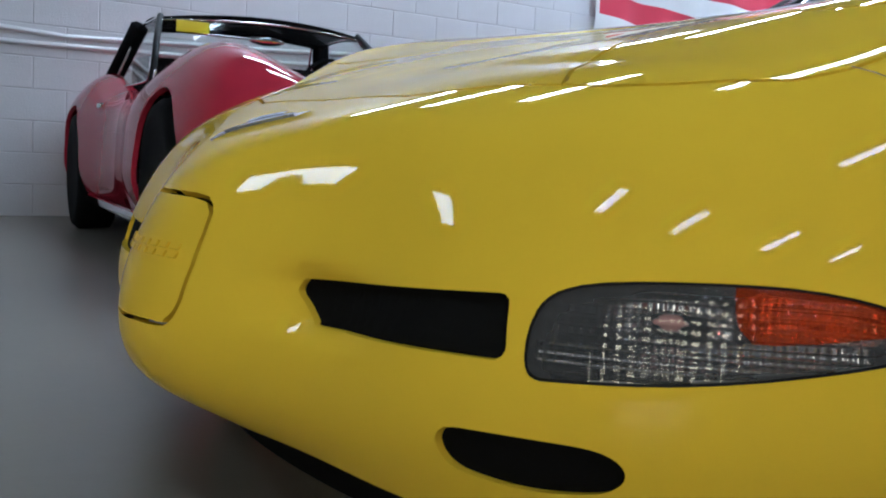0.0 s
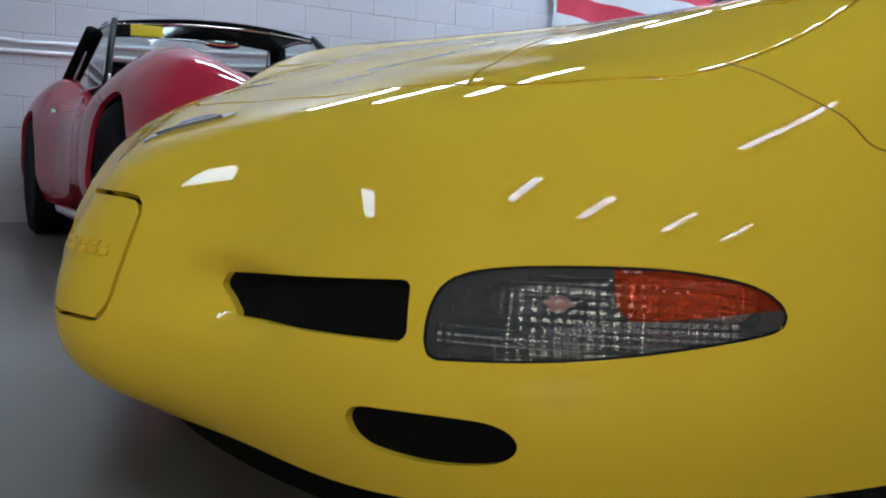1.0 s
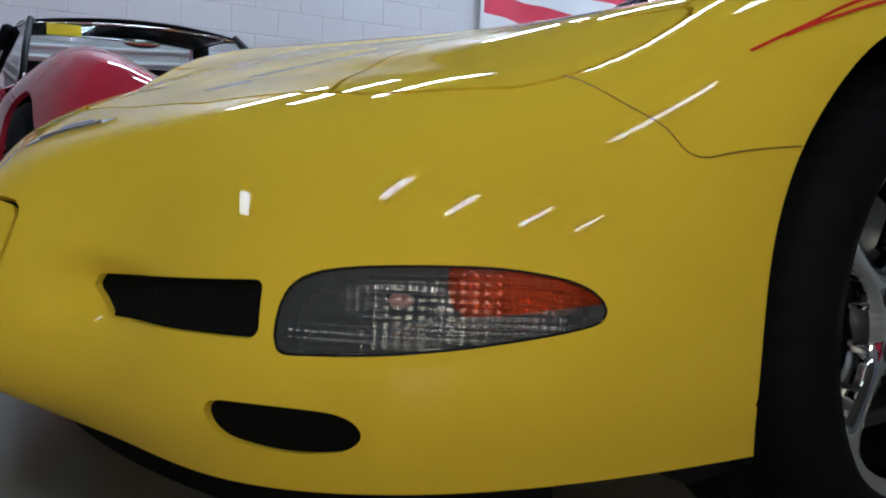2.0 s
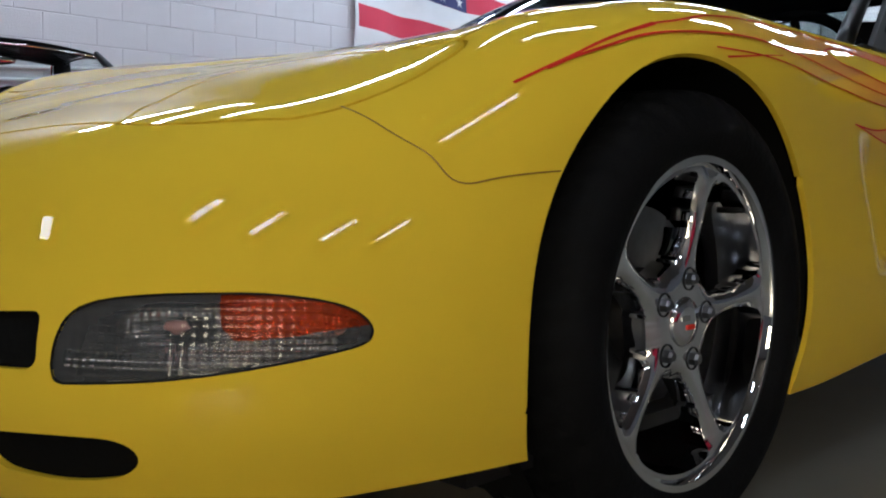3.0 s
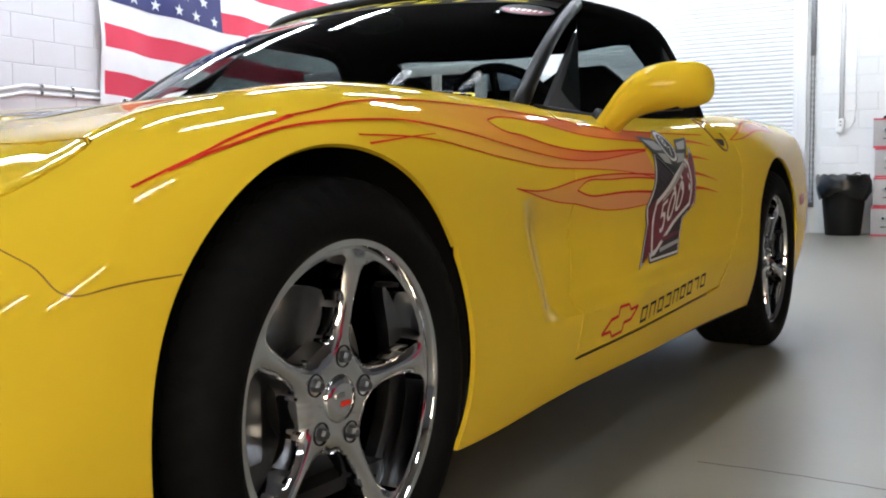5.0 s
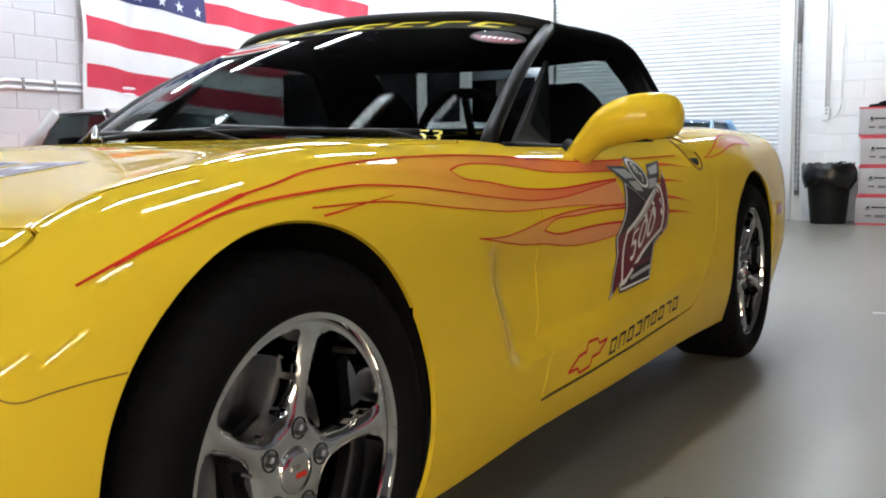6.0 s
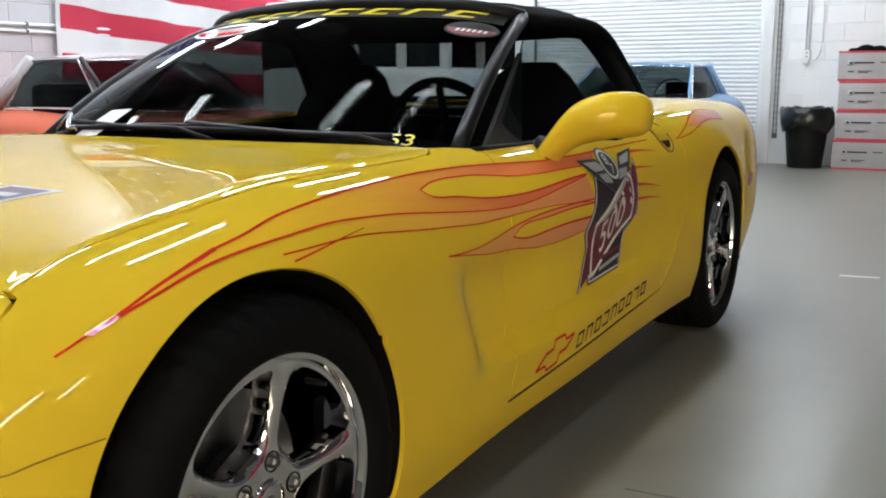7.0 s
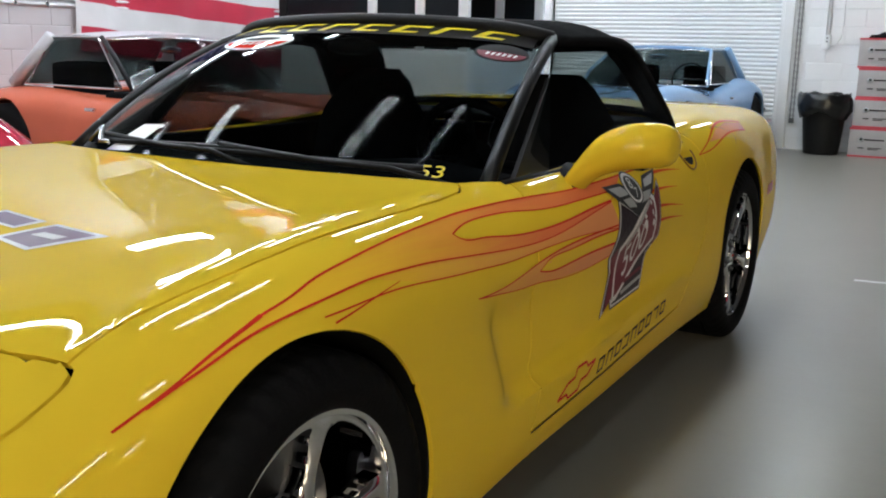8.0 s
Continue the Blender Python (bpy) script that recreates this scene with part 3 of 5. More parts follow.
# ---- lamps in the bumper ----
for s in (1, -1):
    def place(bm):
        return bm if s > 0 else mirrored(bm)
    unit = new("turn_lamp")
    unit.parent = car
    tagged(unit, "clear and amber ribbed lamp unit in a black surround")
    clear = lens_bm.copy()
    amber_line = outline([(.032, .407), (.033, .371), (.040, .356), (.052, .352), (.090, .355), (.141, .362), (.196, .368), (.196, .410)])
    amber = lambda p: amber_line(A(p), p.z)
    cut(clear, amber)
    back = clear.copy()
    ring = clear.copy()
    cut(ring, lambda p: lamp(p) + .0025)
    take(ring, lambda p: lamp(p) < -.0025).free()
    amber_bm = take(clear, lambda p: amber(p) < 0)
    back.normal_update()
    normals = {v: v.normal.copy() for v in back.verts}
    for v in back.verts:
        v.co -= normals[v] * .058
    part("housing", place(back), LAMPBACK, unit)
    for bm in (clear, amber_bm):
        bm.normal_update()
        for v in bm.verts:
            v.co -= v.normal * .003
    for v in ring.verts:
        v.co -= Vector((.0008, -.0008, 0))
    part("gasket", place(ring), BLACK, unit)
    well = lens_bm.copy()
    flat = well.faces[:]
    lip(well, .058)
    bmesh.ops.delete(well, geom=flat, context="FACES_ONLY")
    part("lamp_well", place(well), BLACK, unit)
    part("clear_lens", place(clear), LENS, unit, "clear ribbed plastic lens").visible_shadow = False
    part("amber_lens", place(amber_bm), AMBER, unit, "orange ribbed plastic lens").visible_shadow = False
    # bowl reflector and bulb behind the clear part
    bm = bmesh.new()
    bmesh.ops.create_uvsphere(bm, u_segments=24, v_segments=12, radius=1)
    c, along, outw = Vector((.646, -.668, .357)), Vector((.7071, .7071, 0)), Vector((.7071, -.7071, 0))
    bmesh.ops.delete(bm, geom=[v for v in bm.verts if v.co.y > .05], context="VERTS")
    for v in bm.verts:
        v.co = c + along * v.co.x * .062 + outw * v.co.y * .022 + Vector((0, 0, v.co.z * .027))
    bmesh.ops.reverse_faces(bm, faces=bm.faces[:])
    second = bm.copy()
    part("reflector", place(bm), DARKFOIL, unit)
    for v in second.verts:
        v.co = v.co + along * .112 + Vector((0, 0, .012)) + outw * .002
    part("reflector", place(second), FOIL, unit)
    bm = bmesh.new()
    bmesh.ops.create_uvsphere(bm, u_segments=12, v_segments=8, radius=1, matrix=Matrix.Translation(c + outw * -.004) @ pose(0, 0, 0, 0, 0, 45) @ Matrix.Diagonal((.014, .007, .006, 1)))
    part("bulb", place(bm), PALE, unit)
    # bright ribbed band below the bowl
    bm = bmesh.new()
    rows = []
    for k in range(40):
        a = -.122 + k * .0070
        p = Vector((.6735, -.6815, 0)) + along * a + outw * (.018 - .9 * a * a - .030)
        z = .319 + max(0, a) * .09
        rows.append([bm.verts.new((p.x - .7071 * d, p.y + .7071 * d, z + h)) for h, d in ((0, -.004), (.007, 0), (.011, .004), (.014 + .008 * step(-.03, .03, a), .009))])
    for a, b in zip(rows, rows[1:]):
        for k in range(3):
            bm.faces.new((a[k], b[k], b[k + 1], a[k + 1]))
    bmesh.ops.recalc_face_normals(bm, faces=bm.faces[:])
    part("reflector_band", place(bm), DARKFOIL, unit)

# raised marks on the nose: plain bars on the plate panel, a flag emblem above it
for k in range(8):
    x0 = -.090 + k * .0225
    for dz in (0, .010):
        made = lay(sheet([(x0 + a, .356 + b + dz) for a, b in ((.003, 0), (.019, 0), (.021, .007), (.005, .007))], .02), FRONT, .003)
        lip(made, .004)
        part("raised_bar", made, YELLOW, car, smooth=False)
emblem = new("bonnet_emblem")
emblem.parent = car
tagged(emblem, "small chrome crossed-flag emblem")
for name, poly, m, lift in (("flag_plate", [(.005, -.742), (.045, -.722), (.09, -.704), (.146, -.688), (.138, -.704), (.09, -.722), (.05, -.738), (.01, -.754)], CHROME, .003),
                            ("flag_plate", [(.02, -.728), (.06, -.700), (.10, -.690), (.118, -.694), (.085, -.706), (.05, -.724)], SATIN, .002),
                            ("flag_bar", [(.025, -.742), (.05, -.728), (.09, -.712), (.125, -.699), (.123, -.705), (.09, -.718), (.05, -.734)], SATIN, .006),
                            ("flag_bar", [(.04, -.716), (.065, -.703), (.10, -.695), (.10, -.700), (.07, -.709), (.045, -.722)], CHROME, .006)):
    bm = sheet([((a - .076) * 1.05, -.762 + (b + .715) * 1.2) for a, b in poly], .02)
    for v in bm.verts:
        p = on_skin(abs(v.co.x), v.co.y, TOP, lift)
        v.co = p if v.co.x >= 0 else swept(p)
    bm.normal_update()
    bmesh.ops.reverse_faces(bm, faces=[f for f in bm.faces if f.normal.z < 0])
    lip(bm, lift)
    part(name, bm, m, emblem, smooth=False)

# ---- wheels ----
def tyre_mesh(r, x, wide):
    """Tyre with bulged sidewall, shoulder and four tread grooves; outer face at x."""
    rim = r * .72
    out = [(x - .012, rim), (x + .001, rim + .012), (x + .006, rim + .035), (x + .002, r - .034), (x - .008, r - .018), (x - .022, r - .006), (x - .034, r - .002)]
    tread, a, b = [], x - .045, x - wide + .045
    for k in range(4):
        g = a + (b - a) * (k + .5) / 4
        tread += [(g + .005, r), (g + .004, r - .008), (g - .004, r - .008), (g - .005, r)]
    inn = [(2 * x - wide - q, s) for q, s in out[::-1]]
    bm = lathe(out + tread + inn, 192, closed=True)
    for v in bm.verts:
        d = math.hypot(v.co.y, v.co.z)
        k = round((math.atan2(v.co.z, v.co.y) + .9 * (v.co.x - x)) / (2 * math.pi) * 192)
        if d > r - .0185 and v.co.x > x - .075 and k % 4 == 0:
            v.co.y, v.co.z = v.co.y * (1 - .006 / d), v.co.z * (1 - .006 / d)
    return bm


def spoked_disc(r_in, r_out, x_hub, x_rim, turn):
    """Five broad spokes in one casting, with the gaps between them cut through."""
    bm = bmesh.new()
    na, radii = 180, np.linspace(r_in, r_out, 22)
    rows = []
    for r in radii:
        t = max(0, (r - .07) / (r_out - .07))
        rows.append([bm.verts.new((x_hub + (x_rim - x_hub) * t ** 1.5, r * math.cos(2 * math.pi * k / na), r * math.sin(2 * math.pi * k / na))) for k in range(na)])
    for a, b in zip(rows, rows[1:]):
        for k in range(na):
            bm.faces.new((a[k], a[(k + 1) % na], b[(k + 1) % na], b[k]))
    bm.faces.new(rows[0])
    s72 = math.radians(72)

    def gap(p):
        r = math.hypot(p.y, p.z)
        w = math.atan2(p.z, p.y) - turn
        d = abs((w + s72 / 2) % s72 - s72 / 2)
        u = (r - .135) / .085
        half_width = .0145 + .018 * max(0, u) ** 2 + .021 * max(0, -u) ** 2
        parts = np.array([half_width - r * math.sin(d), .080 - r, r - (r_out - .010)])
        return float(np.log(np.sum(np.exp(parts * 160))) / 160)
    cut(bm, gap)
    take(bm, lambda p: gap(p) < 0).free()
    bm.normal_update()
    if sum(f.normal.x for f in bm.faces) < 0:
        bmesh.ops.reverse_faces(bm, faces=bm.faces[:])
    # crown the spokes, so that their edges roll over
    for v in bm.verts:
        r = math.hypot(v.co.y, v.co.z)
        w = math.atan2(v.co.z, v.co.y) - turn
        d = abs((w + s72 / 2) % s72 - s72 / 2)
        u = (r - .135) / .085
        across = min(1.3, r * math.sin(d) / (.0145 + .018 * max(0, u) ** 2 + .021 * max(0, -u) ** 2))
        v.co.x -= .010 * across ** 3 * step(.060, .10, r) * (1 - step(r_out - .035, r_out - .008, r)) + .004 * step(r_out - .02, r_out, r)
    rim_edges = [e for e in bm.edges if e.is_boundary]
    bm.normal_update()
    got = bmesh.ops.extrude_edge_only(bm, edges=rim_edges)["geom"]
    for v in got:
        if isinstance(v, bmesh.types.BMVert):
            v.co.x -= .035
    return bm


def wheel(r, x, wide, rim, turn):
    """A wheel with its middle on the x axis; outer tyre face at x."""
    hub = new("wheel")
    part("tyre", tyre_mesh(r, x, wide), RUBBER, hub, "black road tyre", angle=40)
    lipx = x - .012
    bm = lathe([(lipx - .004, rim), (lipx, rim - .003), (lipx - .001, rim - .012), (lipx - .010, rim - .017), (lipx - .018, rim - .018), (lipx - .055, rim - .024), (x - wide + .03, rim - .026), (x - wide + .012, rim)], 96)
    bmesh.ops.delete(bm, geom=[f for f in bm.faces if len(f.verts) > 4], context="FACES")
    bmesh.ops.recalc_face_normals(bm, faces=bm.faces[:])
    bmesh.ops.reverse_faces(bm, faces=bm.faces[:])
    rim_ob = part("rim", bm, CHROME, hub, angle=35)
    part("spokes", spoked_disc(.012, rim - .014, x - .037, x - .020, turn), CHROME, hub, "polished five-spoke casting", angle=35)
    face = x - .043
    for k in range(5):
        w = turn + k * math.radians(72)
        c = (0, .0603 * math.cos(w), .0603 * math.sin(w))
        bm = lathe([(face + .004, .0165), (face + .0075, .0165), (face + .0075, .0145), (face + .002, .0135)], 20, at=c)
        part("lug_pocket", bm, BLACK, hub)
        bm = lathe([(face + .002, .0105), (face + .014, .0095), (face + .018, .006), (face + .018, .0005)], 6, at=c)
        part("lug_nut", bm, DARKMETAL, hub, smooth=False)
    bm = lathe([(face + .005, .036), (face + .010, .033), (face + .0115, .02), (face + .012, .0005)], 32)
    cap = part("centre_cap", bm, CHROME, hub)
    bm = bmesh.new()
    for cy, cz, m in ((-.006, .006, 0), (.007, -.007, 1)):
        bm2 = box(face + .0115, face + .0135, cy - .010, cy + .010, cz - .0035, cz + .0035)
        part("flag_mark", bm2, (SATIN, REDDECAL)[m], cap, smooth=False)
    w = turn - math.radians(30)
    c = Vector((0, (rim - .034) * math.cos(w), (rim - .034) * math.sin(w)))
    part("valve", lathe([(x - .06, .005), (x - .03, .005), (x - .028, .004), (x - .02, .004), (x - .02, .0005)], 10, at=c), BLACK, hub)
    bm = lathe([(x - .115, .06), (x - .115, .158), (x - .140, .158), (x - .140, .06)], 64, closed=True)
    part("brake_disc", bm, DARKMETAL, hub, angle=40)
    bm = box(x - .17, x - .085, -.172, -.105, -.075, .085, .012)
    part("brake_caliper", bm, DARKMETAL, hub, angle=40)
    part("hub_back", lathe([(x - .19, .07), (x - .09, .07), (x - .08, .05), (x - .08, .0005)], 32), BLACK, hub)
    return hub


for y, r, x, wide, rim, turn in ((0, .318, .874, .235, .232, 80), (2.650, .330, .874, .265, .246, 55)):
    w = wheel(r, x, wide, rim, math.radians(turn))
    w.parent = car
    w.location = (0, y, r)
    other = copy_thing(w, pose(0, y, r, 0, 0, 180))
    other.parent = car


# ---- windscreen, soft top and cockpit ----
BASE = smooth_line([(-.688, .868, .785), (-.60, .795, .791), (-.42, .728, .797), (-.21, .70, .803), (0, .692, .806), (.21, .70, .803), (.42, .728, .797), (.60, .795, .791), (.688, .868, .785)], 33)
HEAD = smooth_line([(-.565, 1.475, 1.118), (-.50, 1.43, 1.135), (-.30, 1.38, 1.155), (0, 1.355, 1.163), (.30, 1.38, 1.155), (.50, 1.43, 1.135), (.565, 1.475, 1.118)], 33)


def screen_at(u, v, lift=0.0):
    """A place on the windscreen: u across from 0 to 1, v from base to header."""
    k = u * 32
    i = min(31, int(k))
    f = k - i
    b = BASE[i] * (1 - f) + BASE[i + 1] * f
    h = HEAD[i] * (1 - f) + HEAD[i + 1] * f
    p = b * (1 - v) + h * v
    bulge = 0.035 * 4 * v * (1 - v) + lift
    return Vector(p) + Vector((0.25 * (2 * u - 1), -0.5, 0.83)) * bulge


def screen_patch(u0, u1, v0, v1, nu, nv, lift, bm=None):
    bm = bm or bmesh.new()
    g = [[bm.verts.new(screen_at(u0 + (u1 - u0) * i / nu, v0 + (v1 - v0) * j / nv, lift)) for j in range(nv + 1)] for i in range(nu + 1)]
    for i in range(nu):
        for j in range(nv):
            bm.faces.new((g[i][j], g[i + 1][j], g[i + 1][j + 1], g[i][j + 1]))
    return bm


def flat_patch(poly, lift, size=.02):
    """A sticker on the windscreen, drawn in its own u, v."""
    bm = sheet(poly, size)
    for v in bm.verts:
        v.co = screen_at(v.co.x, v.co.y, lift)
    return bm


screen = part("windscreen", slab(screen_patch(.015, .985, .0, .985, 32, 16, 0)), GLASS, car, "large raked tinted windscreen")
screen.visible_shadow = False
part("sun_strip", screen_patch(.03, .97, .865, .985, 32, 4, .002), SMOKE, screen, "dark strip with yellow bars")
for k in range(8):
    u = .09 + k * .105
    for poly in ([(0, .885), (.022, .885), (.048, .965), (.026, .965)], [(.03, .945), (.094, .945), (.100, .965), (.036, .965)], [(.004, .885), (.07, .885), (.076, .902), (.012, .902)])[:3 if k % 3 else 2]:
        part("yellow_bar", flat_patch([(u + a, b) for a, b in poly], .004, .05), YELLOWDECAL, screen, smooth=False)
ov = lambda cu, cv, ru, rv, n=28: [(cu + ru * math.cos(2 * math.pi * k / n), cv + rv * math.sin(2 * math.pi * k / n)) for k in range(n)]
for cu, cv, ru, rv in ((.265, .775, .115, .078), (.915, .775, .060, .075)):
    # the second sticker has its shade put into darker colours
    dark = cu > .5
    st = part("oval_sticker", flat_patch(ov(cu, cv, ru, rv), .003), SMOKE if dark else WHITEDECAL, screen, "oval red and white club sticker")
    part("sticker_field", flat_patch([(a, b) for a, b in ov(cu, cv, ru * .9, rv * .86) if b < cv + .004] , .0042), ROSE if dark else REDDECAL, st)
    part("sticker_field", flat_patch(ov(cu, cv + .028, ru * .55, rv * .22), .0046), SMOKE, st)
    for k in range(6):
        u = cu - ru * .55 + k * ru * .2
        part("sticker_bar", flat_patch([(u, cv - .032), (u + ru * .10, cv - .032), (u + ru * .16, cv - .010), (u + ru * .06, cv - .010)], .0050, .05), WHITEDECAL, st, smooth=False)

part("dash_card", flat_patch([(.215, .0), (.285, .005), (.315, .15), (.255, .145)], .006), WHITEDECAL, screen, "small white card at the foot of the windscreen")

# frame round the windscreen
for sgn, idx in ((1, 1.0), (-1, 0.0)):
    pts = [screen_at(idx, v, 0.004) for v in np.linspace(-.03, 1.0, 9)]
    part("windscreen_pillar", tube(pts, [.020, .019, .018, .018, .0175, .0175, .0175, .018, .019], 12), PILLAR, car, "black windscreen pillar")
part("windscreen_header", tube([screen_at(u, 1.0, 0.006) for u in np.linspace(0, 1, 25)], .022, 12), BLACK, car)
part("cowl", screen_patch(0, 1, -.14, .01, 32, 2, -.012), BLACK, car)
for u0, u1, v1 in ((.62, .16, .07), (.96, .50, .06)):
    arm = part("wiper", tube([screen_at(u0, -.045, .02), screen_at(u0 * .75 + u1 * .25, .005, .03), screen_at((u0 + u1) / 2, .02, .022), screen_at(u1, v1, .014)], .007, 8), BLACK, car)
    part("wiper_blade", tube([screen_at(u1 + (u0 - u1) * t, v1 * .55 + .012 * t, .010) for t in np.linspace(-.06, .85, 12)], .008, 8), BLACK, arm)
part("wiper_clip", tube([screen_at(.14, .02, .015), screen_at(.165, .075, .03), screen_at(.19, .02, .02), screen_at(.22, .02, .02)], .008, 8), SATIN, car)

TOPLINES = [[(0, 1.335, 1.174), (.30, 1.36, 1.166), (.48, 1.415, 1.146), (.575, 1.465, 1.122)],
            [(0, 1.58, 1.192), (.32, 1.60, 1.184), (.51, 1.63, 1.162), (.60, 1.665, 1.127)],
            [(0, 1.85, 1.197), (.33, 1.85, 1.188), (.535, 1.865, 1.162), (.617, 1.885, 1.122)],
            [(0, 2.09, 1.175), (.345, 2.06, 1.165), (.56, 2.005, 1.130), (.642, 1.985, 1.075)],
            [(0, 2.32, 1.095), (.36, 2.26, 1.08), (.578, 2.155, 1.040), (.668, 2.07, .988)],
            [(0, 2.49, .985), (.375, 2.42, .972), (.590, 2.28, .938), (.690, 2.14, .912)],
            [(0, 2.60, .885), (.39, 2.52, .878), (.600, 2.36, .866), (.702, 2.20, .846)]]


def soft_top():
    net = np.array(TOPLINES)
    ku = np.arange(7.0)
    uu = np.linspace(0, 6, 43)
    lines = np.array([natural(ku, net[:, k], uu) for k in range(4)])
    bm = bmesh.new()
    rows = []
    for i in range(len(uu)):
        half_row = natural(np.array([0, .34, .56, .66]), lines[:, i], np.linspace(0, .66, 15))
        half_row[0, 0] = 0
        pts = [(-x, y, z) for x, y, z in half_row[:0:-1]] + [tuple(p) for p in half_row]
        sag = .004 * math.sin(uu[i] * math.pi) ** 2
        rows.append([bm.verts.new((x, y, z - sag)) for x, y, z in pts])
    for a, b in zip(rows, rows[1:]):
        for k in range(len(a) - 1):
            bm.faces.new((a[k], b[k], b[k + 1], a[k + 1]))
    bmesh.ops.recalc_face_normals(bm, faces=bm.faces[:])
    if sum(f.normal.z for f in bm.faces) < 0:
        bmesh.ops.reverse_faces(bm, faces=bm.faces[:])
    return bm, lines[3]


top_bm, rail = soft_top()
back_line = outline([(-.55, .905), (.55, .905), (.47, 1.10), (-.47, 1.10)], .015)
pane = lambda p: back_line(p.x, p.z) if p.y > 2.05 else far
cut(top_bm, pane)
pane_bm = take(top_bm, lambda p: pane(p) < 0)
lip(top_bm, .022)
top = part("soft_top", top_bm, CLOTH, car, "taut black canvas soft top", angle=50)
part("rear_window", slab(pane_bm), CLEAR, top).visible_shadow = False
for sgn in (1, -1):
    part("roof_rail", tube([(sgn * (x - .008), y, z - .012) for x, y, z in rail[::3]], .026, 10), CLOTH, top)
    bm = bmesh.new()
    g = []
    for t in np.linspace(0, 1, 25):
        y0 = .99 + t * 1.15
        x1, y1, z1 = rail[int(t * 35)]
        low = Vector((.716, y0, .790 + .012 * math.sin(t * 3)))
        g.append([bm.verts.new((sgn * p.x, p.y, p.z)) for p in (low.lerp(Vector((x1 + .004, y1, z1)), k / 6) + Vector((.012 * math.sin(k / 6 * 3.1), 0, 0)) for k in range(7))])
    for a, b in zip(g, g[1:]):
        for k in range(6):
            bm.faces.new((a[k], b[k], b[k + 1], a[k + 1]))
    bmesh.ops.recalc_face_normals(bm, faces=bm.faces[:])
    part("side_window", slab(bm), GLASS, car, "tinted side window, wound up").visible_shadow = False
    bm = bmesh.new()
    tri = [(.722, .94, .792), (.716, 1.15, .796), (.628, 1.33, 1.02)]
    vs = [bm.verts.new((sgn * x, y, z)) for x, y, z in tri]
    bm.faces.new(vs)
    lip(bm, .012, way=Vector((sgn, 0, 0)))
    part("window_quarter_trim", bm, PILLAR, car, smooth=False)
    bm = tube([(sgn * .722, y, .789 + .003 * math.sin(y * 3)) for y in np.linspace(.88, 2.2, 20)], .008, 8)
    part("window_seal", bm, BLACK, car)

# cockpit
tub = new("interior")
tub.parent = car
tagged(tub, "dark leather cockpit with two bucket seats")
bm = bmesh.new()
g = []
for u in np.linspace(0, 1, 25):
    x = -.68 + 1.36 * u
    hump = .025 * math.exp(-((x - .36) / .17) ** 2)
    g.append([bm.verts.new(p) for p in ((x, .74 + .35 * (x / .7) ** 4 * .5, .775), (x, .95, .785 + hump), (x, 1.13, .775 + hump), (x, 1.19, .72 + hump), (x, 1.15, .48))])
for a, b in zip(g, g[1:]):
    for k in range(4):
        bm.faces.new((a[k], b[k], b[k + 1], a[k + 1]))
part("dashboard", bm, VINYL, tub)
bm = box(-.70, .70, .75, 2.5, .19, .24)
box(-.10, .10, 1.1, 2.1, .24, .55, .03, bm)
box(-.70, .70, 2.14, 2.18, .24, .82, .01, bm)
box(-.58, .58, 2.17, 2.50, .82, .85, .01, bm)
part("floor_tub", bm, VINYL, tub)
for sgn in (1, -1):
    part("door_card", box(sgn * .700 - .012, sgn * .700 + .012, .88, 2.16, .25, .796, .01), VINYL, tub)
for sx in (.37, -.37):
    seat = new("bucket_seat")
    seat.parent = tub
    bm = box(sx - .24, sx + .24, 1.32, 1.86, .34, .48, .05, segs=3)
    part("cushion", bm, VINYL, seat)
    bm = bmesh.new()
    g = []
    for t in np.linspace(0, 1, 13):
        z = .44 + .57 * t
        y = 1.84 + .17 * t
        w = .245 - .02 * t - .10 * step(.68, .98, t)
        ring = [(-w, -.02), (-w * .85, -.075), (-w * .5, -.045), (0, -.035), (w * .5, -.045), (w * .85, -.075), (w, -.02), (w * .7, .06), (0, .075), (-w * .7, .06)]
        k = 1 if 0 < t < 1 else .6
        g.append([bm.verts.new((sx + a * k, y + b * k, z)) for a, b in ring])
    for a, b in zip(g, g[1:]):
        for k in range(10):
            bm.faces.new((a[k], a[(k + 1) % 10], b[(k + 1) % 10], b[k]))
    bm.faces.new(g[-1])
    part("backrest", bm, VINYL, seat)
wheel_c = Vector((.37, 1.40, .775))
tilt = pose(0, 0, 0, -68)
ring = [wheel_c + (tilt @ Vector((.182 * math.cos(a), .182 * math.sin(a), 0))) for a in np.linspace(0, 2 * math.pi, 40, endpoint=False)]
steer = part("steering_wheel", tube(ring, .015, 8, closed=True), VINYL, tub)
for a in (0.1, math.pi - .1, -math.pi / 2):
    part("wheel_spoke", tube([wheel_c, wheel_c + (tilt @ Vector((.175 * math.cos(a), .175 * math.sin(a), 0)))], .013, 6), VINYL, steer)
part("horn_pad", lathe([(-.02, .001), (-.02, .05), (.012, .055), (.022, .03), (.022, .001)], 20, "y", at=wheel_c), VINYL, steer)
part("crest", lathe([(-.028, .001), (-.028, .014), (-.018, .014)], 14, "y", at=wheel_c), REDDECAL, steer)
part("column", tube([wheel_c + Vector((0, .01, 0)), wheel_c + Vector((0, -.2, -.08))], .035, 12), VINYL, tub)
bm = bmesh.new()
bmesh.ops.create_uvsphere(bm, u_segments=20, v_segments=10, radius=1, matrix=pose(.0, 1.30, 1.09) @ Matrix.Diagonal((.095, .018, .026, 1)))
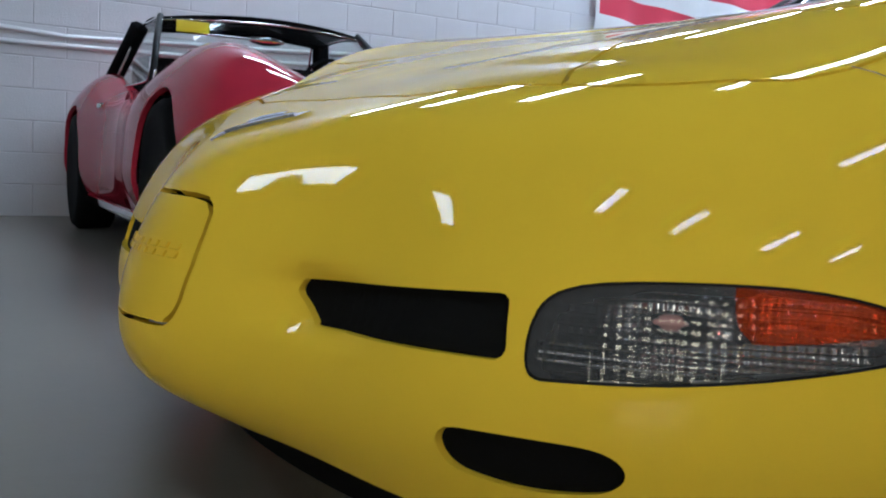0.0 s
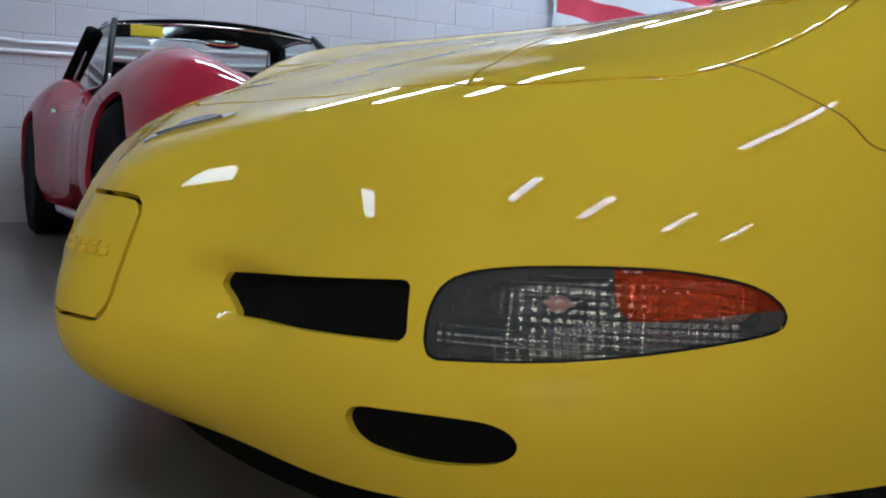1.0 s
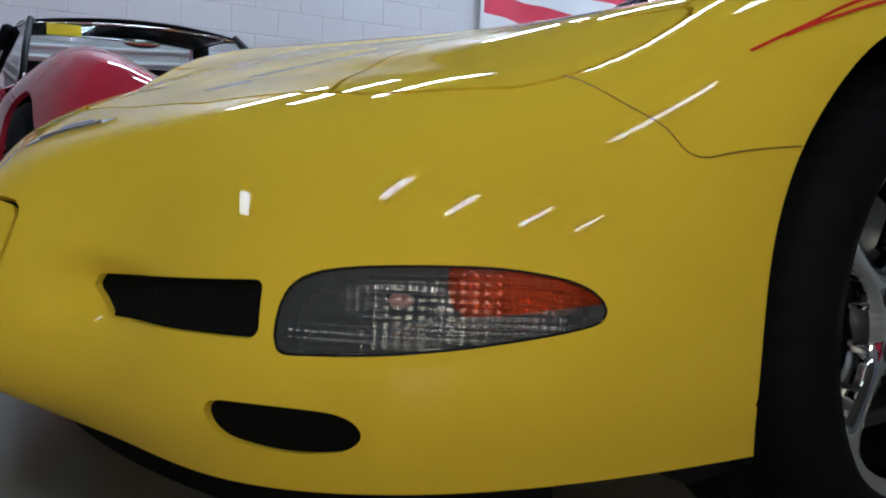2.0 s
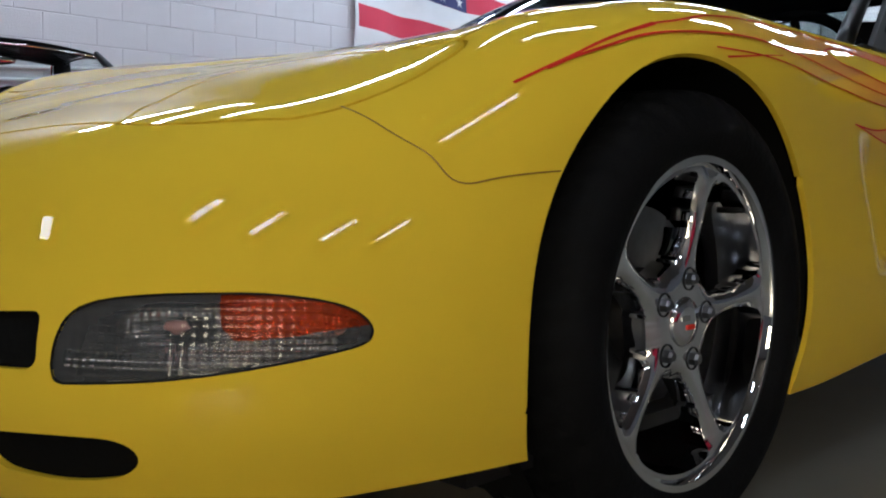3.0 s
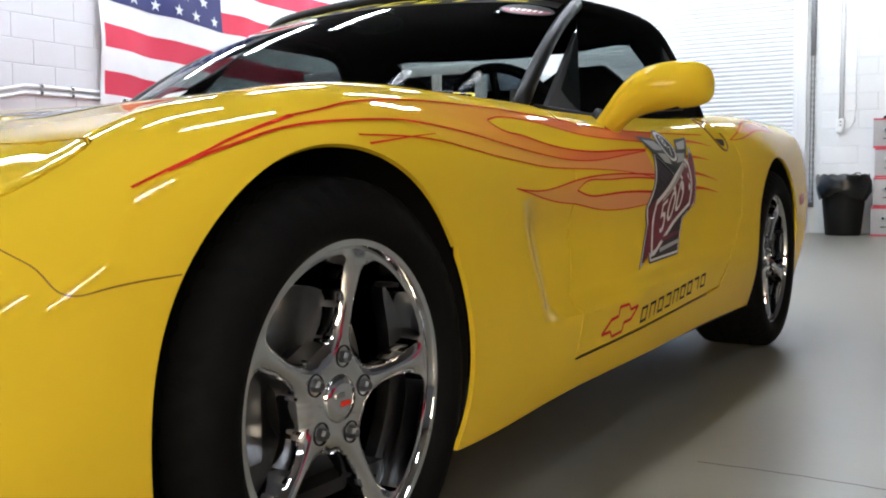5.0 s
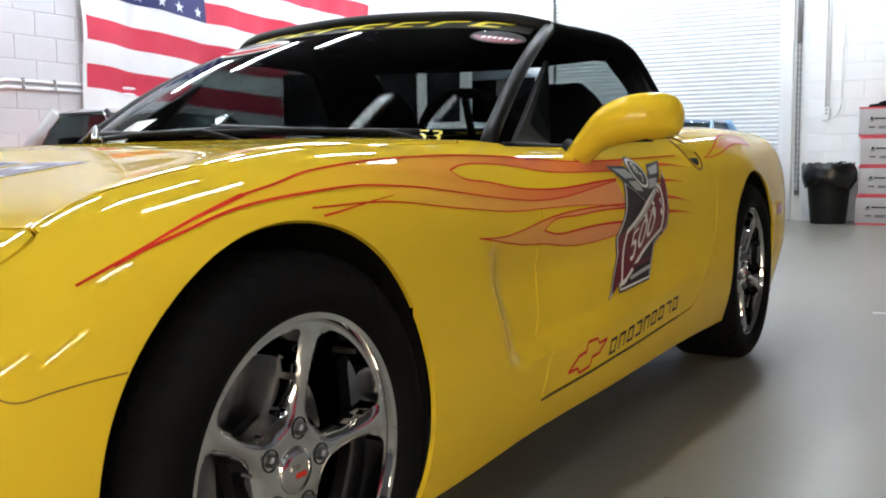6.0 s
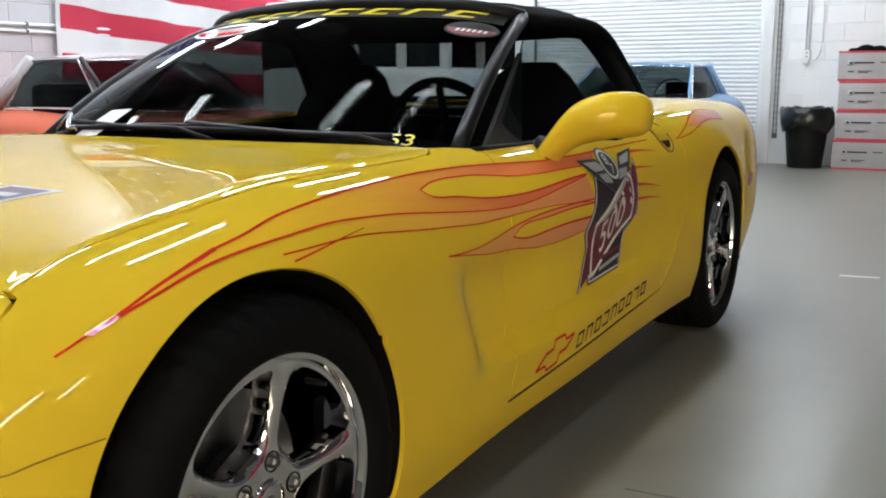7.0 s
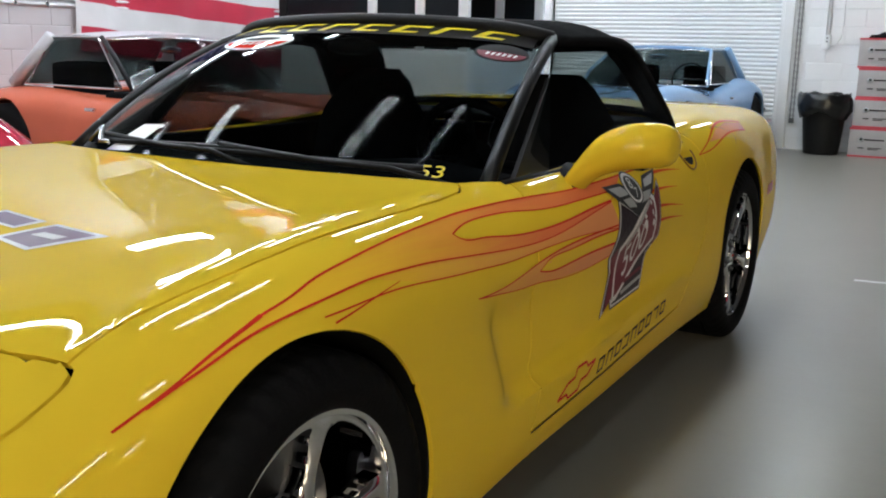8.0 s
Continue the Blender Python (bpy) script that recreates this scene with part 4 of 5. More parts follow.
part("rear_view_mirror", bm, BLACK, tub)

# ---- door mirrors, handles, small seams ----
for sgn in (1,):
    mir = new("door_mirror")
    mir.parent = car
    bm = bmesh.new()
    g = []
    horn = np.array([(.738, 1.225, .733, .074, .044), (.762, 1.222, .762, .068, .046), (.786, 1.222, .793, .062, .049), (.816, 1.228, .826, .061, .053), (.856, 1.242, .848, .064, .057),
                     (.905, 1.262, .859, .066, .059), (.958, 1.288, .862, .064, .056), (.988, 1.306, .861, .052, .043), (.998, 1.313, .860, .025, .020)])
    for cx, cy, cz, ry, rz in natural(np.arange(9.0), horn, np.linspace(0, 8, 33)):
        g.append([bm.verts.new((cx, cy + ry * math.cos(a) * (.8 if math.cos(a) > 0 else 1), cz + rz * math.sin(a))) for a in np.linspace(0, 2 * math.pi, 20, endpoint=False)])
    bm.faces.new(g[-1])
    for a, b in zip(g, g[1:]):
        for k in range(20):
            bm.faces.new((a[k], a[(k + 1) % 20], b[(k + 1) % 20], b[k]))
    bm.faces.new(g[0])
    bmesh.ops.recalc_face_normals(bm, faces=bm.faces[:])
    plain = lambda q: q if sgn > 0 else Vector((-q.x + .25, q.y, q.z))
    for v in bm.verts:
        v.co = plain(v.co)
    if sgn < 0:
        bmesh.ops.reverse_faces(bm, faces=bm.faces[:])
    part("mirror_shell", bm, YELLOW, mir)
    pts = [plain(Vector(p)) for p in ((.760, 1.222, .753), (.772, 1.222, .763))]
    part("stalk_seal", tube(pts, [.058, .060], 20), BLACK, mir)
    bm = lathe([(.0, .001), (.0, .046), (-.004, .05), (-.008, .046), (-.008, .001)], 24, "y", at=plain(Vector((.91, 1.325, .859))))
    part("mirror_glass", bm, CHROME, mir)
    part("mirror_gasket", box(*sorted((plain(Vector((.865, 0, 0))).x, plain(Vector((.93, 0, 0))).x)), 1.25, 1.30, .799, .808, .003), BLACK, mir)
circle = lambda cy, cz, r, n=32: [(cy + r * math.cos(2 * math.pi * k / n), cz + r * math.sin(2 * math.pi * k / n)) for k in range(n)]
pull = part("door_handle", tube([on_skin(a, b, SIDE, .0015) for a, b in circle(2.045, .771, .052)], .0032, 6, closed=True), GOLDSHADE, car)
part("handle_recess", lay(sheet([(a, b) for a, b in circle(2.045, .771, .038) if b < .763]), SIDE, .001), BLACK, pull)
part("handle_flap", lay(sheet([(1.995, .773), (2.095, .773), (2.088, .793), (2.045, .806), (2.002, .793)]), SIDE, .006), YELLOW, pull)
part("side_marker", lay(sheet([(3.02, .56), (3.12, .57), (3.12, .53), (3.02, .52)]), SIDE, .002), AMBER, car)
part("sill_line", stroke([(.763, .254), (1.020, .260), (1.347, .272), (1.732, .290)], (.0045, .0035), SIDE, .0012), BLACK, car)
part("bumper_seam", stroke(FENDER_FRONT[1:-1], (.0018, .0018), SIDE, .0006), GOLDSHADE, car)
part("fuel_door_edge", stroke([(2.427, .826), (2.523, .822), (2.578, .795), (2.546, .768)], (.003, .003), SIDE, .0008), GOLDSHADE, car)

# ---- painted graphics on the flank ----
FA = [(-.332, .621), (-.289, .641), (-.249, .658), (-.202, .677), (-.149, .695), (-.078, .715), (-.015, .727), (.047, .740), (.129, .750), (.221, .757), (.323, .762),
      (.437, .765), (.556, .767), (.682, .766), (.812, .763), (.946, .758), (1.094, .752), (1.269, .751), (1.478, .754), (1.704, .759), (1.907, .764)]
FB = [(-.289, .640), (-.249, .656), (-.206, .670), (-.157, .685), (-.104, .698), (-.045, .707), (.017, .713), (.091, .718), (.171, .721), (.259, .718), (.357, .712),
      (.463, .702), (.578, .690), (.705, .678), (.842, .670), (.997, .673), (1.140, .685), (1.327, .701)]
C1 = [(.507, .739), (.554, .747), (.646, .750), (.772, .745), (.899, .733), (1.048, .726), (1.221, .725), (1.377, .724)]
C2 = [(.507, .739), (.527, .728), (.602, .717), (.723, .703), (.857, .693), (1.010, .692), (1.191, .700), (1.329, .704)]
D2 = [(.027, .693), (.083, .694), (.148, .695), (.237, .693), (.334, .685), (.442, .674), (.562, .664), (.694, .654), (.834, .652), (.986, .651), (1.152, .646), (1.341, .632)]
E1 = [(.528, .612), (.609, .607), (.685, .608), (.826, .625), (.981, .638), (1.150, .642), (1.344, .640)]
E2 = [(.528, .612), (.633, .598), (.773, .581), (.856, .576), (.975, .562), (1.134, .558), (1.285, .566)]
F1 = [(.846, .606), (.885, .622), (.978, .628), (1.146, .632), (1.341, .630)]
F2 = [(.846, .606), (.910, .594), (1.003, .594), (1.137, .599), (1.310, .597)]
flames = new("flame_graphic")
flames.parent = car
tagged(flames, "painted orange and red flame licks")
for poly, m, lift in ((FA[:19] + FB[::-1], FLAME, .0008), (FB[8:] + D2[:3:-1], FLAMEPALE, .0008), (E1 + E2[::-1], FLAMEPALE, .0010), (C1 + C2[:0:-1], YELLOW, .0014), (F1 + F2[:0:-1], YELLOW, .0014)):
    part("flame_fill", lay(sheet(poly, .02), SIDE, lift), m, flames)
for line, w in ((FA, (.004, .005)), (FA[:6], (.002, .007)), (FB, (.005, .004)), (C1, (.0045, .004)), (C2, (.004, .008)), (D2, (.004, .003)), ([(.045, .681), (.089, .686), (.175, .696), (.252, .703)], (.005, .002)),
                (E1, (.004, .007)), (E2, (.004, .004)), (F1, (.004, .007)), (F2, (.006, .010))):
    part("flame_line", stroke(line, (w[0] * .62, w[1] * .62), SIDE, .0019), REDDECAL, flames)
for a, b in (((1.665, .739), (1.928, .729)), ((1.608, .692), (1.861, .685)), ((1.629, .649), (1.888, .624)), ((1.641, .605), (1.893, .588))):
    part("flame_tail", stroke([a, ((a[0] + b[0]) / 2, (a[1] + b[1]) / 2 + .004), b], (.011, .001), SIDE, .0016), FLAMERED, flames)
for a in ([(2.143, .756), (2.285, .788), (2.456, .827), (2.623, .840), (2.795, .828)], [(2.143, .756), (2.262, .764), (2.422, .789), (2.599, .806), (2.772, .801)]):
    part("flame_line", stroke(a, (.003, .006), SIDE, .0016), FLAMERED, flames)
part("flame_fill", lay(sheet([(2.304, .788), (2.455, .821), (2.623, .836), (2.794, .826), (2.772, .804), (2.599, .810), (2.422, .792)]), SIDE, .0008), FLAMEPALE, flames)

badge = new("shield_decal")
badge.parent = car
tagged(badge, "grey winged shield decal with a red slanted band")
shield = [(1.370, .700), (1.360, .587), (1.275, .556), (1.296, .509), (1.220, .401), (1.296, .432), (1.300, .411), (1.542, .421), (1.597, .518), (1.682, .558), (1.681, .632), (1.712, .724), (1.645, .681), (1.623, .705), (1.486, .647)]
mid = (sum(p[0] for p in shield) / 15, sum(p[1] for p in shield) / 15)
inset = lambda poly, k: [(mid[0] + (a - mid[0]) * k, mid[1] + (b - mid[1]) * k) for a, b in poly]
for name, poly, m, lift in (
        ("shield_edge", shield, CHARCOAL, .0022), ("shield_border", inset(shield, .965), WHITEDECAL, .0026), ("shield_field", inset(shield, .925), DUSK, .0030),
        ("red_flank", [(1.291, .553), (1.337, .578), (1.340, .503), (1.319, .445), (1.251, .417), (1.310, .508)], ROSE, .0034),
        ("red_flank", [(1.634, .673), (1.696, .703), (1.668, .631), (1.669, .563), (1.629, .536)], ROSE, .0034),
        ("slanted_band", [(1.344, .574), (1.611, .696), (1.639, .677), (1.636, .555), (1.343, .432), (1.308, .428), (1.333, .503)], WHITEDECAL, .0037),
        ("slanted_band", [(1.353, .562), (1.603, .681), (1.626, .664), (1.623, .563), (1.352, .447), (1.326, .442), (1.344, .503)], ROSE, .0040),
        ("band_bar", [(1.392, .579), (1.594, .677), (1.596, .666), (1.392, .568)], SILVERDECAL, .0043),
        ("base_bar", [(1.406, .474), (1.558, .487), (1.557, .477), (1.405, .463)], ROSE, .0037),
        ("base_bar", [(1.384, .447), (1.560, .464), (1.557, .454), (1.384, .436)], SILVERDECAL, .0037),
        ("wing", [(1.307, .737), (1.426, .735), (1.501, .704), (1.561, .704), (1.605, .738), (1.724, .748), (1.641, .694), (1.485, .640), (1.365, .697)], CHARCOAL, .0048),
        ("wing_feather", [(1.337, .729), (1.423, .727), (1.471, .704), (1.385, .703)], SILVERDECAL, .0051), ("wing_feather", [(1.400, .695), (1.470, .695), (1.483, .667), (1.428, .672)], SILVERDECAL, .0051),
        ("wing_feather", [(1.604, .728), (1.695, .739), (1.652, .713), (1.587, .709)], SILVERDECAL, .0051), ("wing_feather", [(1.551, .698), (1.631, .700), (1.599, .678), (1.529, .672)], SILVERDECAL, .0051)):
    part(name, lay(sheet(poly, .03), SIDE, lift), m, badge, smooth=False)
slant = lambda k: [(1.502 + .056 * k * math.cos(a) + -.012 * k * math.sin(a), .715 + .044 * k * math.sin(a)) for a in np.linspace(0, 2 * math.pi, 28, endpoint=False)]
disc = part("badge_disc", lay(sheet(slant(1.0)), SIDE, .0054), CHARCOAL, badge)
part("badge_ring", lay(sheet(slant(.90)), SIDE, .0057), WHITEDECAL, disc)
part("badge_centre", lay(sheet(slant(.74)), SIDE, .0060), CHARCOAL, disc)


def words(name, text, size, material, parent, place):
    """Lettering in the built-in font; place maps a letter's x, y to the world."""
    curve = bpy.data.curves.new("lettering", "FONT")
    curve.body, curve.size, curve.align_x, curve.align_y = text, size, "CENTER", "CENTER"
    tmp = bpy.data.objects.new("lettering", curve)
    me = bpy.data.meshes.new_from_object(tmp)
    bpy.data.objects.remove(tmp)
    bm = bmesh.new()
    bm.from_mesh(me)
    bpy.data.meshes.remove(me)
    for v in bm.verts:
        v.co = place(v.co.x, v.co.y)
    return part(name, bm, material, parent, smooth=False)


words("number", "500", .112, WHITEDECAL, badge, lambda a, b: on_skin(1.474 + a * 1.06, .553 + .43 * a * 1.06 + b * 1.02, SIDE, .0046))
words("number", "8", .040, WHITEDECAL, disc, lambda a, b: on_skin(1.494 + a * 1.4, .727 + b, SIDE, .0064))
words("number", "7", .036, WHITEDECAL, disc, lambda a, b: on_skin(1.512 + a * 1.4, .701 + b, SIDE, .0064))
words("number", "53", .075, YELLOWDECAL, screen, lambda a, b: screen_at(.905 + a * .62, .035 + b * 1.0, .006))
sill = new("sill_decal")
sill.parent = car
tagged(sill, "outlined red cross mark and grey bars along the sill")
tie = [(.901, .285), (.961, .312), (1.006, .315), (1.017, .335), (1.077, .335), (1.086, .321), (1.138, .325), (1.085, .298), (1.040, .296), (1.029, .277), (.964, .273), (.955, .286)]
part("cross_field", lay(sheet(tie), SIDE, .0010), YELLOW, sill)
for a, b in zip(tie, tie[1:] + tie[:1]):
    part("cross_mark", stroke([a, b], (.007, .007), SIDE, .0015), REDDECAL, sill)
for k in range(9):
    y0 = 1.155 + k * .064
    z0 = .278 + (y0 - 1.135) * .070
    rise = lambda a, b: (y0 + a + b * .45, z0 + b + a * .068)
    for line in ([rise(0, 0), rise(0, .036)], [rise(.036, 0), rise(.036, .036)], [rise(-.004, .034), rise(.04, .034)], [rise(-.004, .003), rise(.04, .003)])[(0, 1)[k % 4 == 3]:(4, 3)[k % 3 == 1]]:
        part("grey_bar", stroke(line, (.0062, .0062), SIDE, .0015), SMOKE, sill)
hood = new("bonnet_decal")
hood.parent = car
for poly, m, lift in (([(0.082, -0.006), (0.167, 0.071), (0.335, 0.045), (0.217, -0.037)], WHITEDECAL, .0010), ([(0.106, -0.003), (0.172, 0.062), (0.306, 0.042), (0.214, -0.026)], PURPLE, .0014), ([(0.159, 0.018), (0.179, 0.032), (0.253, 0.024), (0.233, 0.009)], WHITEDECAL, .0018),
                      ([(-0.073, 0.058), (-0.021, 0.103), (0.130, 0.077), (0.089, 0.034)], WHITEDECAL, .0010), ([(-0.058, 0.060), (-0.013, 0.094), (0.109, 0.074), (0.082, 0.042)], PURPLE, .0014)):
    part("decal_field", lay(sheet([(a + .055, b - .013) for a, b in poly]), TOP, lift), m, hood)
# ---- room ----
WEST, NORTH, EAST, SOUTH, HIGH = -5.3, 10.8, 7.5, -6.5, 3.9
tagged(part("floor", box(WEST - .2, EAST + .2, SOUTH - .2, NORTH + .2, -.1, 0), FLOOR, smooth=False), "grey sealed concrete floor with faint marks", "floor", kind="structure")
tagged(part("ceiling", box(WEST - .2, EAST + .2, SOUTH - .2, NORTH + .2, HIGH, HIGH + .1), CEIL, smooth=False), "plain dark grey ceiling", "ceiling", kind="structure")
wall_west = tagged(part("wall_west", box(WEST - .2, WEST - .004, SOUTH - .2, NORTH + .2, 0, HIGH), WESTM, smooth=False), "pale grey concrete block wall", "wall", kind="structure")
wall_north = tagged(part("wall_north", box(-3.60, -.712, NORTH + .10, NORTH + .2, 0, HIGH), JOINT, smooth=False), "white painted block wall beside a roller door", "wall", kind="structure")
tagged(part("wall_east", box(EAST, EAST + .2, SOUTH - .2, NORTH + .2, 0, HIGH), GREYWALL, smooth=False), "plain grey painted wall", "wall", kind="structure")
wall_south = tagged(part("wall_south", box(WEST, 4.2, SOUTH - .2, SOUTH, 0, HIGH), GREYWALL, smooth=False), "grey painted wall with a wide window", "wall", kind="structure")
for x0, x1, z0, z1 in ((7.2, EAST, 0, HIGH), (4.2, 7.2, 2.9, HIGH), (4.2, 7.2, 0, .80)):
    part("wall_piece", box(x0, x1, SOUTH - .2, SOUTH, z0, z1), GREYWALL, wall_south, smooth=False)
pane_grid = tagged(new("window_1"), "wide gridded window with warm daylight behind", "window", kind="structure")
for k in range(5):
    part("stile", box(4.2 + k * .735, 4.26 + k * .735, SOUTH - .12, SOUTH - .06, .80, 2.9, .006), PALEPAINT, pane_grid)
for k in range(5):
    part("rail", box(4.26, 7.14, SOUTH - .115, SOUTH - .065, .80 + k * .51, .86 + k * .51, .006), PALEPAINT, pane_grid)
tagged(part("backdrop", box(3.6, 7.8, SOUTH - .62, SOUTH - .6, .3, 3.3), SUNLIT, smooth=False), "warm bright daylight outside the window", "backdrop", kind="structure")
for x0, x1, z0 in ((WEST - .02, -3.60, 0), (-.56, 2.2, 0), (-3.60, -.56, 3.15)):
    part("wall_piece", box(x0, x1, NORTH + .004, NORTH + .2, z0, HIGH), JOINT, wall_north, smooth=False)
part("wall_piece", box(2.2, EAST, NORTH - .02, NORTH + .2, 0, HIGH), GREYWALL, wall_north, smooth=False)


def block_mesh(deep, long, high):
    """One block face, its edges rounded back to the joint; lies in y, z and looks along +x."""
    bm = bmesh.new()
    g, b = .0015, .004
    back = [bm.verts.new((deep - .004, y, z)) for y, z in ((g, g), (long - g, g), (long - g, high - g), (g, high - g))]
    front = [bm.verts.new((deep, y, z)) for y, z in ((g + b, g + b), (long - g - b, g + b), (long - g - b, high - g - b), (g + b, high - g - b))]
    bm.faces.new(front)
    for k in range(4):
        bm.faces.new((back[k], back[(k + 1) % 4], front[(k + 1) % 4], front[k]))
    return bm


def lay_blocks(wall, along, rows, near, put, paint):
    """Courses of blocks on a wall: those near the camera as pieces, the rest as one part."""
    bm = block_mesh(.02, .4, .2)
    me = bpy.data.meshes.new("block")
    bm.to_mesh(me)
    me.materials.append(paint)
    rest, faces = [], []
    cs = [v.co.copy() for v in bm.verts]
    fs = [[v.index for v in f.verts] for f in bm.faces]
    bm.free()
    for j in range(rows):
        for i in range(along[0], along[1]):
            a = i * .4 + (.2 if j % 2 else 0)
            m = put(a, j * .2)
            if m is None:
                continue
            if near[0] <= a <= near[1] and j * .2 < near[2]:
                ob = new("block", me)
                ob.parent = wall
                ob.matrix_basis = m
            else:
                o = len(rest)
                rest += [m @ c for c in cs]
                faces += [[o + q for q in f] for f in fs]
    mesh = bpy.data.meshes.new("block_courses")
    mesh.from_pydata(rest, [], faces)
    mesh.materials.append(paint)
    ob = new("block_courses", mesh)
    ob.parent = wall
    tagged(ob, kind="stuff")


def tube_light(x, y, half=.6):
    lamp_ob = thing("ceiling_light", "white twin-tube fluorescent batten hung from the ceiling", "lamp", (x, y, 3.45), group="fluorescent lights")
    part("tray", box(-.10, .10, -half - .03, half + .03, .02, .06, .01), PALEPAINT, lamp_ob)
    for dx in (-.04, .04):
        part("tube", lathe([(-half, .001), (-half, .019), (half, .019), (half, .001)], 12, "y", at=(dx, 0, 0)), TUBE, lamp_ob)
    for dy in (-.6 * half, .6 * half):
        part("hanger", tube([(0, dy, .05), (0, dy, HIGH - 3.45)], .006, 6), PALEPAINT, lamp_ob)
    return lamp_ob


long_lamp, short_lamp = tube_light(-3.85, 1.3), tube_light(.45, -2.40, .30)
for x, y in ((1.75, -2.50), (3.40, -2.20), (5.05, -1.65), (2.10, -.52)):
    copy_thing(short_lamp, pose(x, y, 3.45))
for x in (-4.85, -3.85, -2.70, -.90, .20):
    for y in (1.3, 4.4, 7.2, 9.6):
        if (x, y) != (-3.85, 1.3):
            copy_thing(long_lamp, pose(x, y, 3.45))
panel = thing("ceiling_panel_light", "bright square ceiling light panel in a white frame", "lamp", (-2.62, -3.45, 3.45))
part("diffuser", box(-.17, .17, -.36, .36, .0, .02, .004), PANELGLOW, panel)
part("frame", box(-.20, .20, -.39, .39, .02, .07, .01), PALEPAINT, panel)
for dx in (-.12, .12):
    part("hanger", tube([(dx, 0, .06), (dx, 0, HIGH - 3.45)], .006, 6), PALEPAINT, panel)

# roller door
roller = tagged(new("door_1"), "closed white ribbed steel roller door", "door", kind="structure")
bm = bmesh.new()
prof = [(.0, .0), (-.009, .010), (-.013, .025), (-.009, .040), (.0, .048), (.003, .052)]
vs = [[bm.verts.new((x, NORTH + .07 + a, z)) for a, z in prof] for x in (-3.60, -.712)]
for k in range(5):
    bm.faces.new((vs[0][k], vs[1][k], vs[1][k + 1], vs[0][k + 1]))
bmesh.ops.recalc_face_normals(bm, faces=bm.faces[:])
if sum(f.normal.y for f in bm.faces) > 0:
    bmesh.ops.reverse_faces(bm, faces=bm.faces[:])
slat = part("slat", bm, SHUTTER, roller)
slat.location.z = .05
for k in range(1, 60):
    o = new("slat", slat.data)
    o.parent = roller
    o.location.z = .05 + k * .052
part("bottom_bar", box(-3.60, -.712, NORTH + .045, NORTH + .085, .0, .055, .006), SATIN, roller)
jamb = tagged(new("trim"), "white steel guide post of the roller door", "trim", kind="structure")
part("guide_post", box(-.712, -.56, NORTH - .05, NORTH + .08, 0, 3.2, .008), PALEPAINT, jamb)
part("guide_post", box(-3.72, -3.60, NORTH - .05, NORTH + .08, 0, 3.2, .008), PALEPAINT, jamb)
part("guide_slot", box(-.695, -.67, NORTH - .054, NORTH - .049, 0, 3.2), JOINT, jamb, smooth=False)
chain = thing("pull_chain", "dark looped pull chain hanging beside the roller door", "chain", (-.515, NORTH - .02, 0))
link = None
for side in (0, .035):
    for k in range(48):
        if link is None:
            ring = [(0, .007 * math.cos(a), .020 * math.sin(a)) for a in np.linspace(0, 2 * math.pi, 8, endpoint=False)]
            link = part("link", tube(ring, .0045, 5, closed=True), DARKMETAL, chain)
            link.location.z = .35
        else:
            o = new("link", link.data)
            o.parent = chain
            o.location = (side, 0, .35 + k * .036)
            o.rotation_euler.z = (k % 2) * math.pi / 2
part("keeper", box(-.01, .045, -.012, .02, .30, .36, .004), DARKMETAL, chain)
part("keeper", box(-.01, .045, -.012, .02, 2.05, 3.2, .004), DARKMETAL, chain)

# bin with a bag
bin_ob = thing("bin", "tall black plastic rubbish bin lined with a black bag", "bin", (-.09, 10.45, 0))
part("can", lathe([(.0, .18), (.012, .187), (.30, .215), (.60, .245), (.62, .262), (.645, .262), (.645, .24)], 40, "z"), BINPLASTIC, bin_ob, angle=40)
bm = bmesh.new()
rows = []
rng = random.Random(4)
for j, (z, r) in enumerate(((.43, .262), (.47, .285), (.53, .292), (.60, .288), (.655, .278), (.672, .268), (.65, .250), (.55, .235))):
    rows.append([bm.verts.new((r * math.cos(a) * (1 + .035 * math.sin(5 * a + j) + rng.uniform(-.02, .02)), r * math.sin(a) * (1 + .035 * math.sin(4 * a + 2 * j)), z + .012 * math.sin(7 * a + j) + (.04 * math.sin(3 * a) if j == 0 else 0))) for a in np.linspace(0, 2 * math.pi, 48, endpoint=False)])
for a, b in zip(rows, rows[1:]):
    for k in range(48):
        bm.faces.new((a[k], a[(k + 1) % 48], b[(k + 1) % 48], b[k]))
part("bag", bm, BAG, bin_ob, "crinkled shiny black bag")
part("handle", tube([(.12, -.20, .66), (.15, -.22, .69), (.19, -.20, .69), (.21, -.16, .66)], .006, 6), BAG, bin_ob)


